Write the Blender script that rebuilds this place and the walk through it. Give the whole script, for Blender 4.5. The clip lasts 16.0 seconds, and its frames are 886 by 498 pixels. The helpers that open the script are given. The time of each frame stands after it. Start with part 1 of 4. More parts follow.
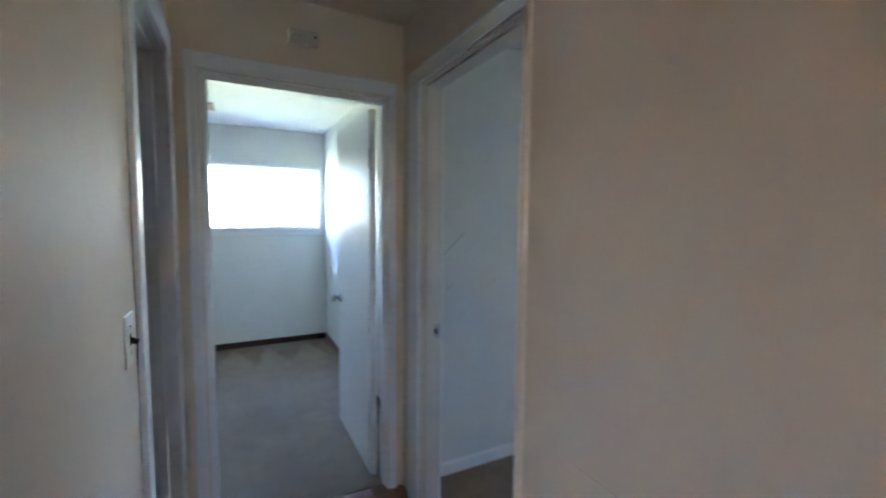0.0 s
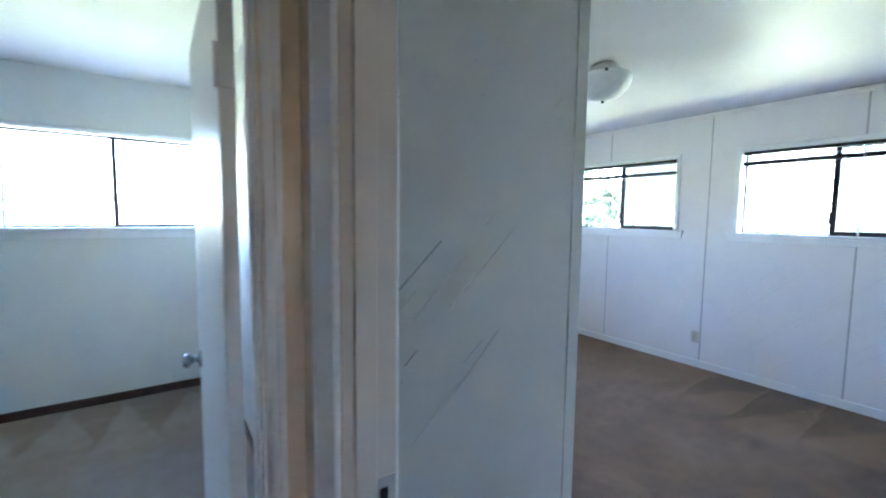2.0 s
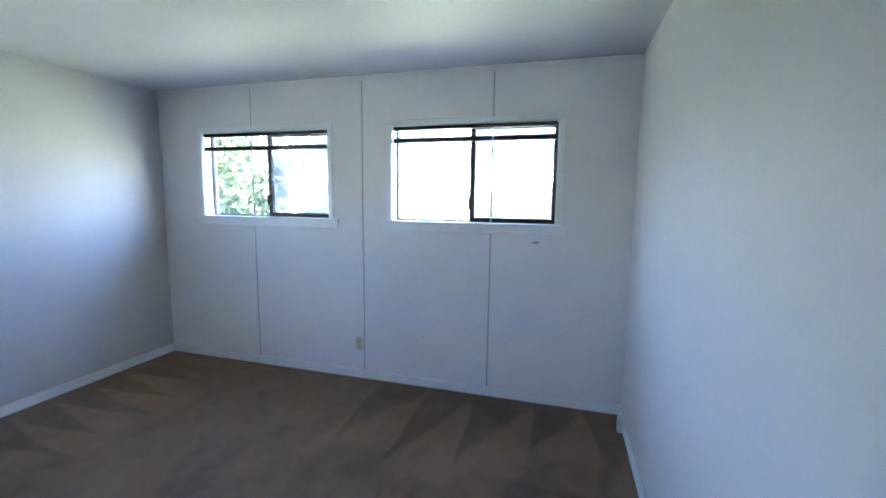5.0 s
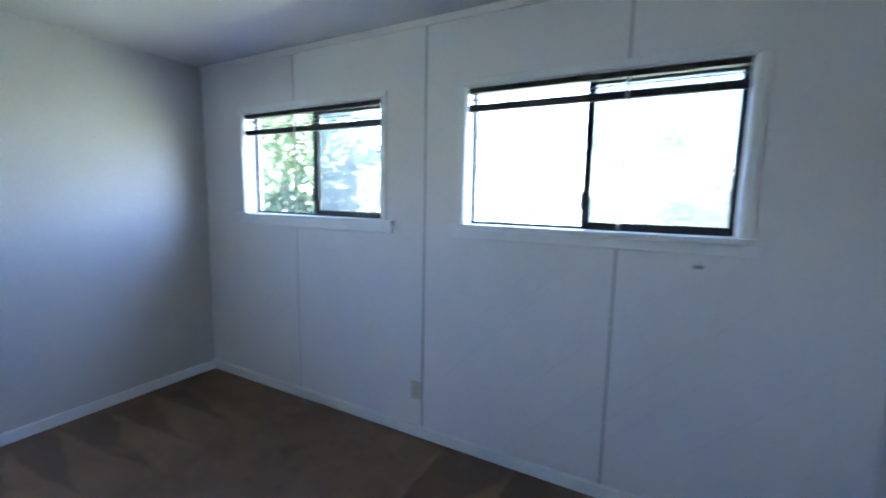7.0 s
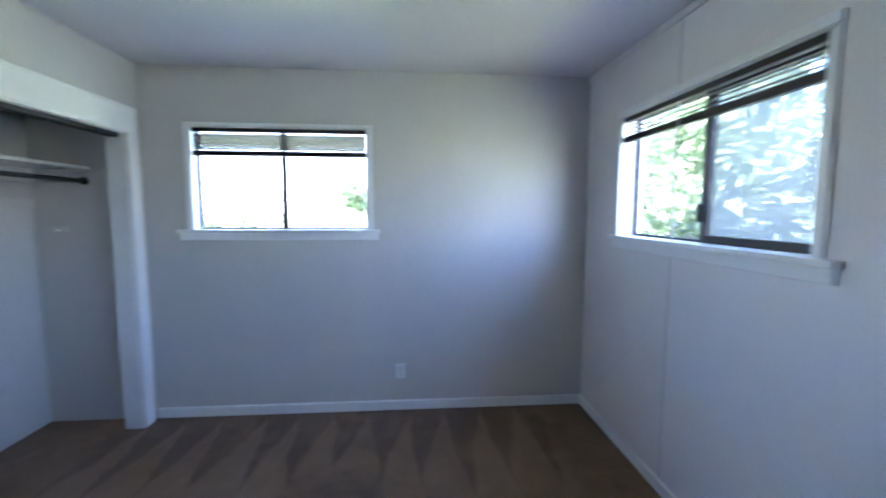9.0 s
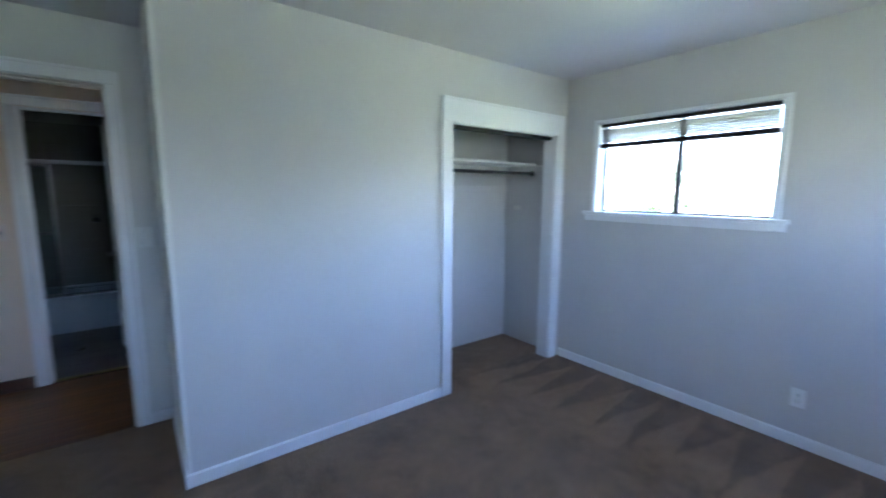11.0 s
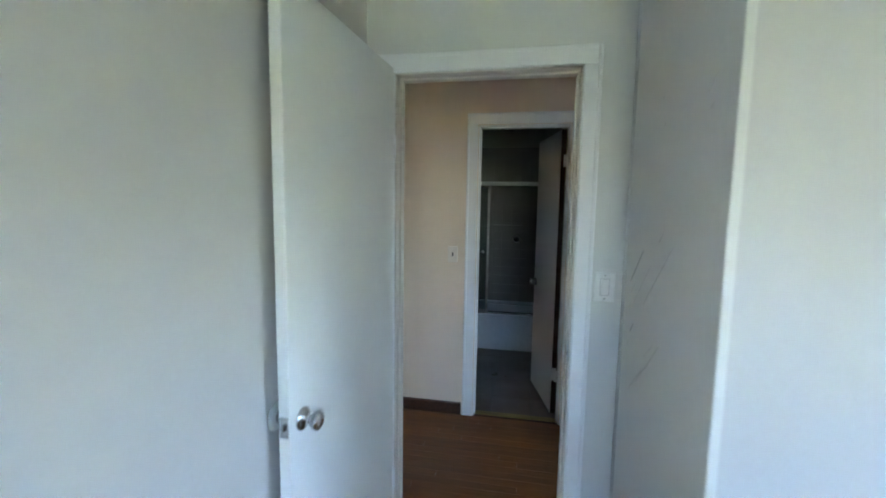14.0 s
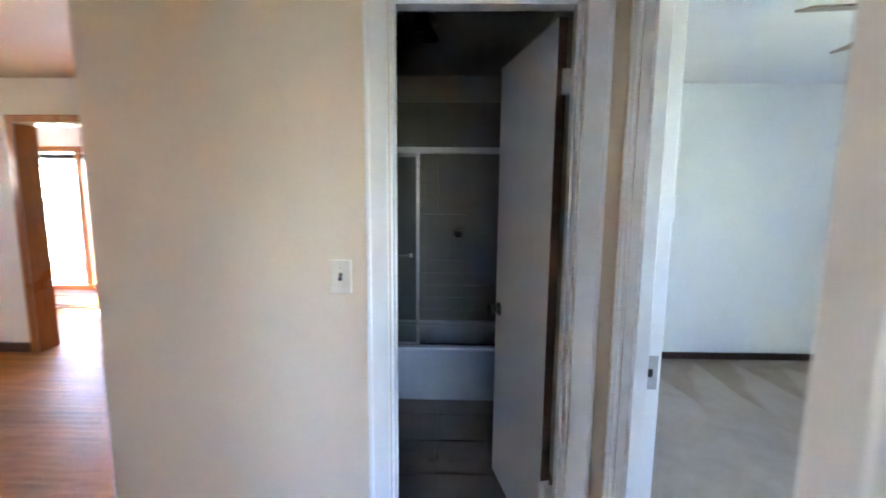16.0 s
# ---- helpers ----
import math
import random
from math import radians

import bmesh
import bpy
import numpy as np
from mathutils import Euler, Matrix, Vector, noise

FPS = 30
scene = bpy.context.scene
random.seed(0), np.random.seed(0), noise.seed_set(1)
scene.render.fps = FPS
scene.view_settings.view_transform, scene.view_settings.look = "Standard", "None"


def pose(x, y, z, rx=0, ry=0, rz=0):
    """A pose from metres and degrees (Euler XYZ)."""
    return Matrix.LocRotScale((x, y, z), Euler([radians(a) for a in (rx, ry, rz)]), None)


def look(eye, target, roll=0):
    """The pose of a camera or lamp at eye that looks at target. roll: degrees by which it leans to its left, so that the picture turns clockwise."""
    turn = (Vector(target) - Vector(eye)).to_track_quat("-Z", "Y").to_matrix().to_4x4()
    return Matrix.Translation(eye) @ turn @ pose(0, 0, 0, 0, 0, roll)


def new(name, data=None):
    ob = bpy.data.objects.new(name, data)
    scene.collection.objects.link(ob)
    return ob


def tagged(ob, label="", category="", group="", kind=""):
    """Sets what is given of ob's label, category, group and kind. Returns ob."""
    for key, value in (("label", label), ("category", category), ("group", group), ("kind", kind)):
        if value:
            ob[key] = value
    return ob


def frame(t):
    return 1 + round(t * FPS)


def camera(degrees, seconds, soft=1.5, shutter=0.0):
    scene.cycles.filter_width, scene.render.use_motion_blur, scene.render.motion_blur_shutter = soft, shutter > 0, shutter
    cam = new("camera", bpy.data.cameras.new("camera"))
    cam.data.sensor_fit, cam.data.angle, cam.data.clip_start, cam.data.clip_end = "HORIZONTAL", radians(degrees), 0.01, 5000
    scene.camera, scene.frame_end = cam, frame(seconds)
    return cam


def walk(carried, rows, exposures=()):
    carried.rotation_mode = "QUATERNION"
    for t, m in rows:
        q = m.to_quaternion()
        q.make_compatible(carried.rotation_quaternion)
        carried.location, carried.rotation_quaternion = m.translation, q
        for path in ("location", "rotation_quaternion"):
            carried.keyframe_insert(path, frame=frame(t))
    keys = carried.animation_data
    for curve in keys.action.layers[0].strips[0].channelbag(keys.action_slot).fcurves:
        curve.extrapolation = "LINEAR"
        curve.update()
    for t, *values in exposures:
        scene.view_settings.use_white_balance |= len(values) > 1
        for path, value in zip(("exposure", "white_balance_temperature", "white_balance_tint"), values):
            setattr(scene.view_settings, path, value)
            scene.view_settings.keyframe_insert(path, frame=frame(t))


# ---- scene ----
cam = camera(94.1, 16.0, soft=1.8, shutter=0.5)
PATH = [
    (0, (-0.238, 0.446, 1.459), (0.669, 2.223, 1.311), 0.5),
    (0.5, (-0.075, 0.762, 1.439), (0.376, 2.706, 1.308), 1.5),
    (1, (0.054, 1.049, 1.457), (0.331, 3.024, 1.31), 1.4),
    (1.5, (0.162, 1.351, 1.459), (0.974, 3.173, 1.31), -0.6),
    (2, (0.295, 1.551, 1.449), (1.437, 3.185, 1.287), 0.7),
    (2.5, (0.441, 1.746, 1.438), (1.767, 3.237, 1.301), 0.4),
    (3, (0.508, 1.802, 1.477), (2.168, 2.907, 1.319), -0.3),
    (3.5, (0.714, 1.853, 1.523), (2.514, 2.671, 1.219), -1.6),
    (4, (1.02, 1.849, 1.506), (2.903, 2.482, 1.279), 0.5),
    (4.2, (1.16, 1.788, 1.504), (3.068, 2.334, 1.259), 0.7),
    (6.3, (2.214, 1.921, 1.474), (4.105, 2.538, 1.259), 0.8),
    (6.5, (2.33, 1.961, 1.459), (4.198, 2.644, 1.249), 0.7),
    (7, (2.561, 2.111, 1.47), (4.308, 3.053, 1.22), 1.1),
    (7.5, (2.799, 2.132, 1.461), (4.122, 3.605, 1.178), -1.6),
    (8, (3.001, 2.12, 1.486), (3.9, 3.888, 1.235), 0.1),
    (8.5, (3.196, 2.264, 1.467), (3.757, 4.168, 1.227), 1.8),
    (9, (3.293, 2.409, 1.472), (3.455, 4.394, 1.289), 0.2),
    (9.2, (3.294, 2.44, 1.466), (3.243, 4.43, 1.269), 0.9),
    (11.3, (3.811, 2.308, 1.509), (2.062, 3.234, 1.219), 1.2),
    (11.5, (3.808, 2.331, 1.526), (1.968, 3.053, 1.221), 2.1),
    (12, (3.669, 2.269, 1.516), (1.706, 2.545, 1.248), 1.6),
    (12.5, (3.436, 2.122, 1.525), (1.447, 2.223, 1.35), -0.6),
    (13, (3.147, 2.091, 1.513), (1.17, 1.864, 1.307), -0.1),
    (13.5, (2.794, 2.117, 1.545), (0.867, 1.621, 1.343), 1.7),
    (14, (2.431, 2.022, 1.522), (0.475, 1.66, 1.317), 0.9),
    (14.5, (2.074, 1.934, 1.504), (0.108, 1.632, 1.293), -0.9),
    (15, (1.673, 1.925, 1.512), (-0.262, 1.463, 1.309), 1.0),
    (15.5, (1.25, 1.93, 1.448), (-0.717, 1.647, 1.215), 2.2),
    (16, (0.908, 1.931, 1.453), (-1.076, 1.89, 1.204), 0.5),
]
EXPOSURE = [(0.0, 5.84, 5750, 17), (1.0, 5.84, 5800, 16), (1.5, 5.88, 5650, 18), (2.5, 5.97, 5700, 17), (4.0, 5.78, 5750, 19), (6.5, 4.84, 5450, 20), (7.5, 4.87, 5550, 18), (9.0, 4.96, 5600, 22),
            (11.5, 5.22, 5550, 19), (12.5, 5.50, 5800, 18), (13.5, 5.85, 6150, 13), (14.5, 6.32, 6450, 14), (15.5, 6.66, 6450, 16), (16.0, 7.08, 6250, 22)]
walk(cam, [(t, look(eye, target, roll)) for t, eye, target, roll in PATH], exposures=EXPOSURE)

# ---- world, sun, exposure ----
world = bpy.data.worlds.new("sky")
scene.world = world
world.use_nodes = True
wn = world.node_tree.nodes
wl = world.node_tree.links
for n in list(wn):
    wn.remove(n)
sky = wn.new("ShaderNodeTexSky")
sky.sky_type = "NISHITA"
sky.sun_disc = False
SUN_UP, SUN_WEST = radians(52), radians(28)   # elevation; swing from south towards west
sky.sun_elevation = SUN_UP
sky.sun_rotation = math.pi + SUN_WEST
sky.altitude = 100
sky.air_density = 1.0
sky.dust_density = 1.0
sky.ozone_density = 1.6
bg = wn.new("ShaderNodeBackground")
bg.inputs["Strength"].default_value = 0.15
wo = wn.new("ShaderNodeOutputWorld")
wl.new(sky.outputs[0], bg.inputs[0])
wl.new(bg.outputs[0], wo.inputs[0])

sun_data = bpy.data.lights.new("sun", "SUN")
sun_data.energy = 3.4
sun_data.angle = radians(0.5)
sun_data.color = (1.0, 0.95, 0.86)
sun = new("sun", sun_data)
SUN_DIR = Vector((-math.sin(SUN_WEST) * math.cos(SUN_UP), -math.cos(SUN_WEST) * math.cos(SUN_UP), math.sin(SUN_UP)))
sun.matrix_world = look(SUN_DIR * 40, (0, 0, 0))


# ---- materials ----
def material(name):
    m = bpy.data.materials.new(name)
    m.use_nodes = True
    nt = m.node_tree
    b = nt.nodes["Principled BSDF"]
    return m, nt, b


def node(nt, kind, **values):
    n = nt.nodes.new(kind)
    for k, v in values.items():
        n.inputs[k.replace("_", " ")].default_value = v
    return n


def noise_tex(nt, scale, detail=3.0, rough=0.55, vec=None, stretch=None):
    n = nt.nodes.new("ShaderNodeTexNoise")
    n.inputs["Scale"].default_value = scale
    n.inputs["Detail"].default_value = detail
    n.inputs["Roughness"].default_value = rough
    if vec is None:
        geo = nt.nodes.new("ShaderNodeNewGeometry")
        vec = geo.outputs["Position"]
    if stretch:
        mp = nt.nodes.new("ShaderNodeMapping")
        mp.inputs["Scale"].default_value = stretch
        nt.links.new(vec, mp.inputs["Vector"])
        vec = mp.outputs[0]
    nt.links.new(vec, n.inputs["Vector"])
    return n.outputs["Fac"]


def ramp(nt, fac, stops):
    r = nt.nodes.new("ShaderNodeValToRGB")
    e = r.color_ramp.elements
    e[0].position, e[0].color = stops[0][0], (*stops[0][1], 1)
    e[1].position, e[1].color = stops[-1][0], (*stops[-1][1], 1)
    for p, c in stops[1:-1]:
        x = e.new(p)
        x.color = (*c, 1)
    nt.links.new(fac, r.inputs[0])
    return r.outputs[0]


def mix(nt, fac, a, b, mode="MIX"):
    n = nt.nodes.new("ShaderNodeMix")
    n.data_type = "RGBA"
    n.blend_type = mode
    for slot, v in ((0, fac), (6, a), (7, b)):
        if isinstance(v, (int, float)):
            n.inputs[slot].default_value = v
        elif isinstance(v, tuple):
            n.inputs[slot].default_value = (*v, 1)
        else:
            nt.links.new(v, n.inputs[slot])
    return n.outputs[2]


def maths(nt, op, a, b=None, c=None):
    n = nt.nodes.new("ShaderNodeMath")
    n.operation = op
    for i, v in enumerate((a, b, c)):
        if v is None:
            continue
        if isinstance(v, (int, float)):
            n.inputs[i].default_value = v
        else:
            nt.links.new(v, n.inputs[i])
    return n.outputs[0]


def bump(nt, bsdf, height, strength, distance=0.002):
    n = nt.nodes.new("ShaderNodeBump")
    n.inputs["Strength"].default_value = strength
    n.inputs["Distance"].default_value = distance
    nt.links.new(height, n.inputs["Height"])
    nt.links.new(n.outputs[0], bsdf.inputs["Normal"])


def shade(c, f):
    return tuple(min(1.0, x * f) for x in c)


def paint(name, color, rough=0.5, grain=110.0, relief=0.25, mottle=0.06, scuffs=0.0, spec=0.3):
    """Rolled wall paint: soft mottling, orange-peel relief, a few scuffs."""
    m, nt, b = material(name)
    big = noise_tex(nt, 1.3, 4, 0.6)
    fine = noise_tex(nt, 45, 3, 0.6)
    col = ramp(nt, big, [(0.3, shade(color, 1 - mottle)), (0.7, shade(color, 1 + mottle * 0.4))])
    col = mix(nt, 0.12, col, ramp(nt, fine, [(0.35, shade(color, 0.9)), (0.7, shade(color, 1.04))]))
    if scuffs:
        s = noise_tex(nt, 5, 6, 0.75, stretch=(1.0, 1.0, 2.6))
        mask = ramp(nt, s, [(0.66, (0, 0, 0)), (0.74, (1, 1, 1))])
        col = mix(nt, maths(nt, "MULTIPLY", mask, scuffs), col, shade(color, 0.62))
    nt.links.new(col, b.inputs["Base Color"])
    r = noise_tex(nt, 3.0, 3)
    nt.links.new(maths(nt, "MULTIPLY_ADD", r, 0.16, rough - 0.08), b.inputs["Roughness"])
    bump(nt, b, noise_tex(nt, grain, 2, 0.5), relief, 0.0015)
    b.inputs["Specular IOR Level"].default_value = spec
    return m


def wood(name, light, dark, rough=0.35, axis=1, scale=9.0, per_object=True, coat=0.0, spec=0.5):
    """Grained wood, grain along one axis, each board a little different."""
    m, nt, b = material(name)
    geo = nt.nodes.new("ShaderNodeNewGeometry")
    vec = geo.outputs["Position"]
    if per_object:
        info = nt.nodes.new("ShaderNodeObjectInfo")
        comb = nt.nodes.new("ShaderNodeVectorMath")
        comb.operation = "ADD"
        sc = nt.nodes.new("ShaderNodeVectorMath")
        sc.operation = "SCALE"
        sc.inputs[0].default_value = (13.0, 7.0, 5.0)
        nt.links.new(info.outputs["Random"], sc.inputs["Scale"])
        nt.links.new(vec, comb.inputs[0])
        nt.links.new(sc.outputs[0], comb.inputs[1])
        vec = comb.outputs[0]
    st = [6.0, 6.0, 6.0]
    st[axis] = 0.45
    g = noise_tex(nt, scale, 6, 0.62, vec=vec, stretch=tuple(st))
    f = noise_tex(nt, scale * 7, 3, 0.6, vec=vec, stretch=tuple(st))
    col = ramp(nt, g, [(0.3, dark), (0.52, tuple((a + c) / 2 for a, c in zip(light, dark))), (0.72, light)])
    col = mix(nt, 0.25, col, ramp(nt, f, [(0.35, dark), (0.65, light)]))
    if per_object:
        v = maths(nt, "MULTIPLY_ADD", info.outputs["Random"], 0.3, 0.85)
        n = nt.nodes.new("ShaderNodeHueSaturation")
        nt.links.new(v, n.inputs["Value"])
        nt.links.new(col, n.inputs["Color"])
        col = n.outputs[0]
    nt.links.new(col, b.inputs["Base Color"])
    w = noise_tex(nt, 2.2, 4)
    nt.links.new(maths(nt, "MULTIPLY_ADD", w, 0.2, rough - 0.1), b.inputs["Roughness"])
    b.inputs["Coat Weight"].default_value = coat
    b.inputs["Specular IOR Level"].default_value = spec
    b.inputs["Coat Roughness"].default_value = 0.2
    bump(nt, b, f, 0.08, 0.001)
    return m


def metal(name, color, rough):
    m, nt, b = material(name)
    b.inputs["Metallic"].default_value = 1.0
    n = noise_tex(nt, 60, 3)
    nt.links.new(ramp(nt, n, [(0.3, shade(color, 0.85)), (0.7, color)]), b.inputs["Base Color"])
    nt.links.new(maths(nt, "MULTIPLY_ADD", n, 0.15, rough - 0.07), b.inputs["Roughness"])
    return m


def plastic(name, color, rough=0.4):
    m, nt, b = material(name)
    n = noise_tex(nt, 30, 3)
    nt.links.new(ramp(nt, n, [(0.3, shade(color, 0.92)), (0.7, color)]), b.inputs["Base Color"])
    b.inputs["Roughness"].default_value = rough
    bump(nt, b, noise_tex(nt, 400, 2), 0.05, 0.0005)
    return m


def carpet(name, light, dark, strips, patchy=1.5):
    """Cut-pile carpet: tufts, soft patches, and the pile laid over in wedges along the walls where it was vacuumed.
    strips: (axis across the wedges, sign, wall coordinate, axis along, period, depth, phase, lean, from, to)."""
    m, nt, b = material(name)
    geo = nt.nodes.new("ShaderNodeNewGeometry")
    sep = nt.nodes.new("ShaderNodeSeparateXYZ")
    nt.links.new(geo.outputs["Position"], sep.inputs[0])
    wob = noise_tex(nt, 2.0, 3)
    edge = noise_tex(nt, 28.0, 3)
    lay = None
    for axis, sign, wall, along, period, depth, phase, lean, start, stop in strips:
        d = maths(nt, "MULTIPLY", maths(nt, "SUBTRACT", wall, sep.outputs[axis]), sign)
        d = maths(nt, "ADD", d, maths(nt, "MULTIPLY_ADD", edge, 0.07, -0.035))
        a = maths(nt, "ADD", sep.outputs[along], maths(nt, "MULTIPLY_ADD", wob, 0.14, phase))
        cell = maths(nt, "DIVIDE", a, period)
        fr = maths(nt, "FRACT", cell)
        rnd_cell = nt.nodes.new("ShaderNodeTexWhiteNoise")
        rnd_cell.noise_dimensions = "1D"
        nt.links.new(maths(nt, "FLOOR", cell), rnd_cell.inputs["W"])
        reach = maths(nt, "MULTIPLY_ADD", rnd_cell.outputs["Value"], 0.5 * depth, 0.65 * depth)
        lim = maths(nt, "DIVIDE", maths(nt, "SUBTRACT", d, 0.06), reach)
        # distance of the place from the wedge's spine, each side scaled to its own width
        tip = nt.nodes.new("ShaderNodeSeparateColor")
        nt.links.new(rnd_cell.outputs["Color"], tip.inputs[0])
        apex = maths(nt, "MINIMUM", maths(nt, "MAXIMUM", maths(nt, "MULTIPLY_ADD", tip.outputs[1], 0.36, lean - 0.18), 0.06), 0.94)
        left = maths(nt, "DIVIDE", maths(nt, "SUBTRACT", apex, fr), apex)
        right = maths(nt, "DIVIDE", maths(nt, "SUBTRACT", fr, apex), maths(nt, "SUBTRACT", 1.0, apex))
        off = maths(nt, "MAXIMUM", left, right)
        inside = nt.nodes.new("ShaderNodeMapRange")
        inside.inputs["From Min"].default_value = -0.09
        inside.inputs["From Max"].default_value = 0.09
        nt.links.new(maths(nt, "SUBTRACT", lim, off), inside.inputs["Value"])
        near = nt.nodes.new("ShaderNodeMapRange")
        near.inputs["From Min"].default_value = 1.12
        near.inputs["From Max"].default_value = 0.98
        nt.links.new(lim, near.inputs["Value"])
        val = maths(nt, "MULTIPLY", maths(nt, "SUBTRACT", inside.outputs[0], 0.55), near.outputs[0])
        for limit, lo, hi in ((start, -0.04, 0.04), (stop, 0.04, -0.04)):
            gate = nt.nodes.new("ShaderNodeMapRange")
            gate.inputs["From Min"].default_value = limit + lo
            gate.inputs["From Max"].default_value = limit + hi
            nt.links.new(a, gate.inputs["Value"])
            val = maths(nt, "MULTIPLY", val, gate.outputs[0])
        val = maths(nt, "MULTIPLY", val, maths(nt, "GREATER_THAN", d, -0.06))
        lay = val if lay is None else maths(nt, "ADD", lay, val)
    patches = noise_tex(nt, 2.4, 7, 0.78)
    soft = noise_tex(nt, 9.0, 5, 0.7)
    fac = maths(nt, "ADD", maths(nt, "MULTIPLY_ADD", patches, patchy, 0.52 - patchy / 2), maths(nt, "MULTIPLY_ADD", soft, 0.8, -0.4))
    if lay is not None:
        fac = maths(nt, "ADD", fac, maths(nt, "MULTIPLY", lay, 0.6))
    col = ramp(nt, fac, [(0.1, dark), (0.9, light)])
    tuft = noise_tex(nt, 420, 2, 0.6)
    col = mix(nt, 0.35, col, ramp(nt, tuft, [(0.35, shade(dark, 0.6)), (0.65, shade(light, 1.15))]))
    nt.links.new(col, b.inputs["Base Color"])
    b.inputs["Roughness"].default_value = 1.0
    b.inputs["Sheen Weight"].default_value = 0.5
    b.inputs["Sheen Roughness"].default_value = 0.45
    b.inputs["Sheen Tint"].default_value = (0.75, 0.58, 0.45, 1)
    b.inputs["Specular IOR Level"].default_value = 0.1
    bump(nt, b, tuft, 0.8, 0.006)
    return m


def glass(name, tint=(1, 1, 1), haze=0.0):
    m = bpy.data.materials.new(name)
    m.use_nodes = True
    nt = m.node_tree
    for n in list(nt.nodes):
        nt.nodes.remove(n)
    out = nt.nodes.new("ShaderNodeOutputMaterial")
    tr = nt.nodes.new("ShaderNodeBsdfTransparent")
    tr.inputs[0].default_value = (*tint, 1)
    gl = nt.nodes.new("ShaderNodeBsdfGlossy")
    gl.inputs["Roughness"].default_value = 0.02
    fr = nt.nodes.new("ShaderNodeLayerWeight")
    fr.inputs["Blend"].default_value = 0.5
    gloss = maths(nt, "MULTIPLY_ADD", maths(nt, "POWER", fr.outputs["Facing"], 5.0), 0.6, 0.02)
    mx = nt.nodes.new("ShaderNodeMixShader")
    nt.links.new(gloss, mx.inputs[0])
    nt.links.new(tr.outputs[0], mx.inputs[1])
    nt.links.new(gl.outputs[0], mx.inputs[2])
    last = mx
    if haze:
        df = nt.nodes.new("ShaderNodeBsdfDiffuse")
        df.inputs[0].default_value = (0.55, 0.58, 0.62, 1)
        m2 = nt.nodes.new("ShaderNodeMixShader")
        m2.inputs[0].default_value = haze
        nt.links.new(mx.outputs[0], m2.inputs[1])
        nt.links.new(df.outputs[0], m2.inputs[2])
        last = m2
    nt.links.new(last.outputs[0], out.inputs[0])
    return m


def leaves(name, light, dark):
    m, nt, b = material(name)
    geo = nt.nodes.new("ShaderNodeNewGeometry")
    n = noise_tex(nt, 1.5, 3)
    col = ramp(nt, geo.outputs["Random Per Island"], [(0.0, dark), (1.0, light)])
    col = mix(nt, 0.4, col, ramp(nt, n, [(0.35, dark), (0.65, light)]))
    nt.links.new(col, b.inputs["Base Color"])
    b.inputs["Roughness"].default_value = 0.5
    tl = nt.nodes.new("ShaderNodeBsdfTranslucent")
    nt.links.new(col, tl.inputs[0])
    mx = nt.nodes.new("ShaderNodeMixShader")
    mx.inputs[0].default_value = 0.35
    out = nt.nodes["Material Output"]
    nt.links.new(b.outputs[0], mx.inputs[1])
    nt.links.new(tl.outputs[0], mx.inputs[2])
    nt.links.new(mx.outputs[0], out.inputs[0])
    return m


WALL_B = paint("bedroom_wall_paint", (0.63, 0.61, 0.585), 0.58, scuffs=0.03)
# Panelling, alcove and door wall: lighter copies of wall paint, standing for brighter light
WALL_PANEL = paint("panelling_paint_lit", (0.84, 0.81, 0.81), 0.58, grain=70, scuffs=0.03)
WALL_ALCOVE_LIT = paint("alcove_paint_lit", (0.76, 0.75, 0.71), 0.55, scuffs=0.03)
WALL_DOOR_LIT = paint("door_wall_paint_lit", (0.735, 0.735, 0.705), 0.5)
WALL_A = paint("second_bedroom_paint", (0.78, 0.79, 0.76), 0.5)
WALL_HALL = paint("hall_cream_paint", (0.82, 0.695, 0.565), 0.6, grain=90, scuffs=0.04)
# Bathroom paint darkened to stand for the room's lack of light
WALL_BATH = paint("dimmed_bathroom_paint", (0.42, 0.395, 0.35), 0.5)
WALL_LIVING = paint("living_room_paint", (0.75, 0.72, 0.66), 0.5)
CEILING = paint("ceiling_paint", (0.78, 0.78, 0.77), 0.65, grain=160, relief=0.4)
# Ceiling paint darkened for the bedroom, where less light shows on it
CEILING_SHADED = paint("shaded_ceiling_paint", (0.62, 0.605, 0.61), 0.46, grain=60, relief=0.12, spec=0.3)
CEILING_WARM = paint("living_ceiling_paint", (0.78, 0.68, 0.58), 0.6)
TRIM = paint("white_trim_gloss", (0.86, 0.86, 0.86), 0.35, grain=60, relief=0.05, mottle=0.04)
# White trim tinted with the hall's warm bounce, for the bedroom door lining
TRIM_HALL_LIT = paint("hall_lit_jamb_paint", (0.68, 0.62, 0.555), 0.4, grain=60, relief=0.05, mottle=0.05)
DOOR_PAINT = paint("white_door_gloss", (0.84, 0.84, 0.82), 0.42, grain=80, relief=0.08, mottle=0.04)
SHELF = paint("closet_shelf_paint", (0.72, 0.70, 0.65), 0.4)
CARPET_B = carpet("brown_carpet", (0.28, 0.178, 0.102), (0.06, 0.036, 0.02),
                  [(1, 1.0, 5.38, 0, 0.25, 0.82, 0.06, 0.62, 1.5, 4.35), (0, 1.0, 4.60, 1, 0.40, 0.85, 0.0, 0.1, 1.3, 3.25), (0, 1.0, 3.62, 1, 0.46, 0.8, 0.2, 0.12, 1.3, 2.3)], patchy=2.3)
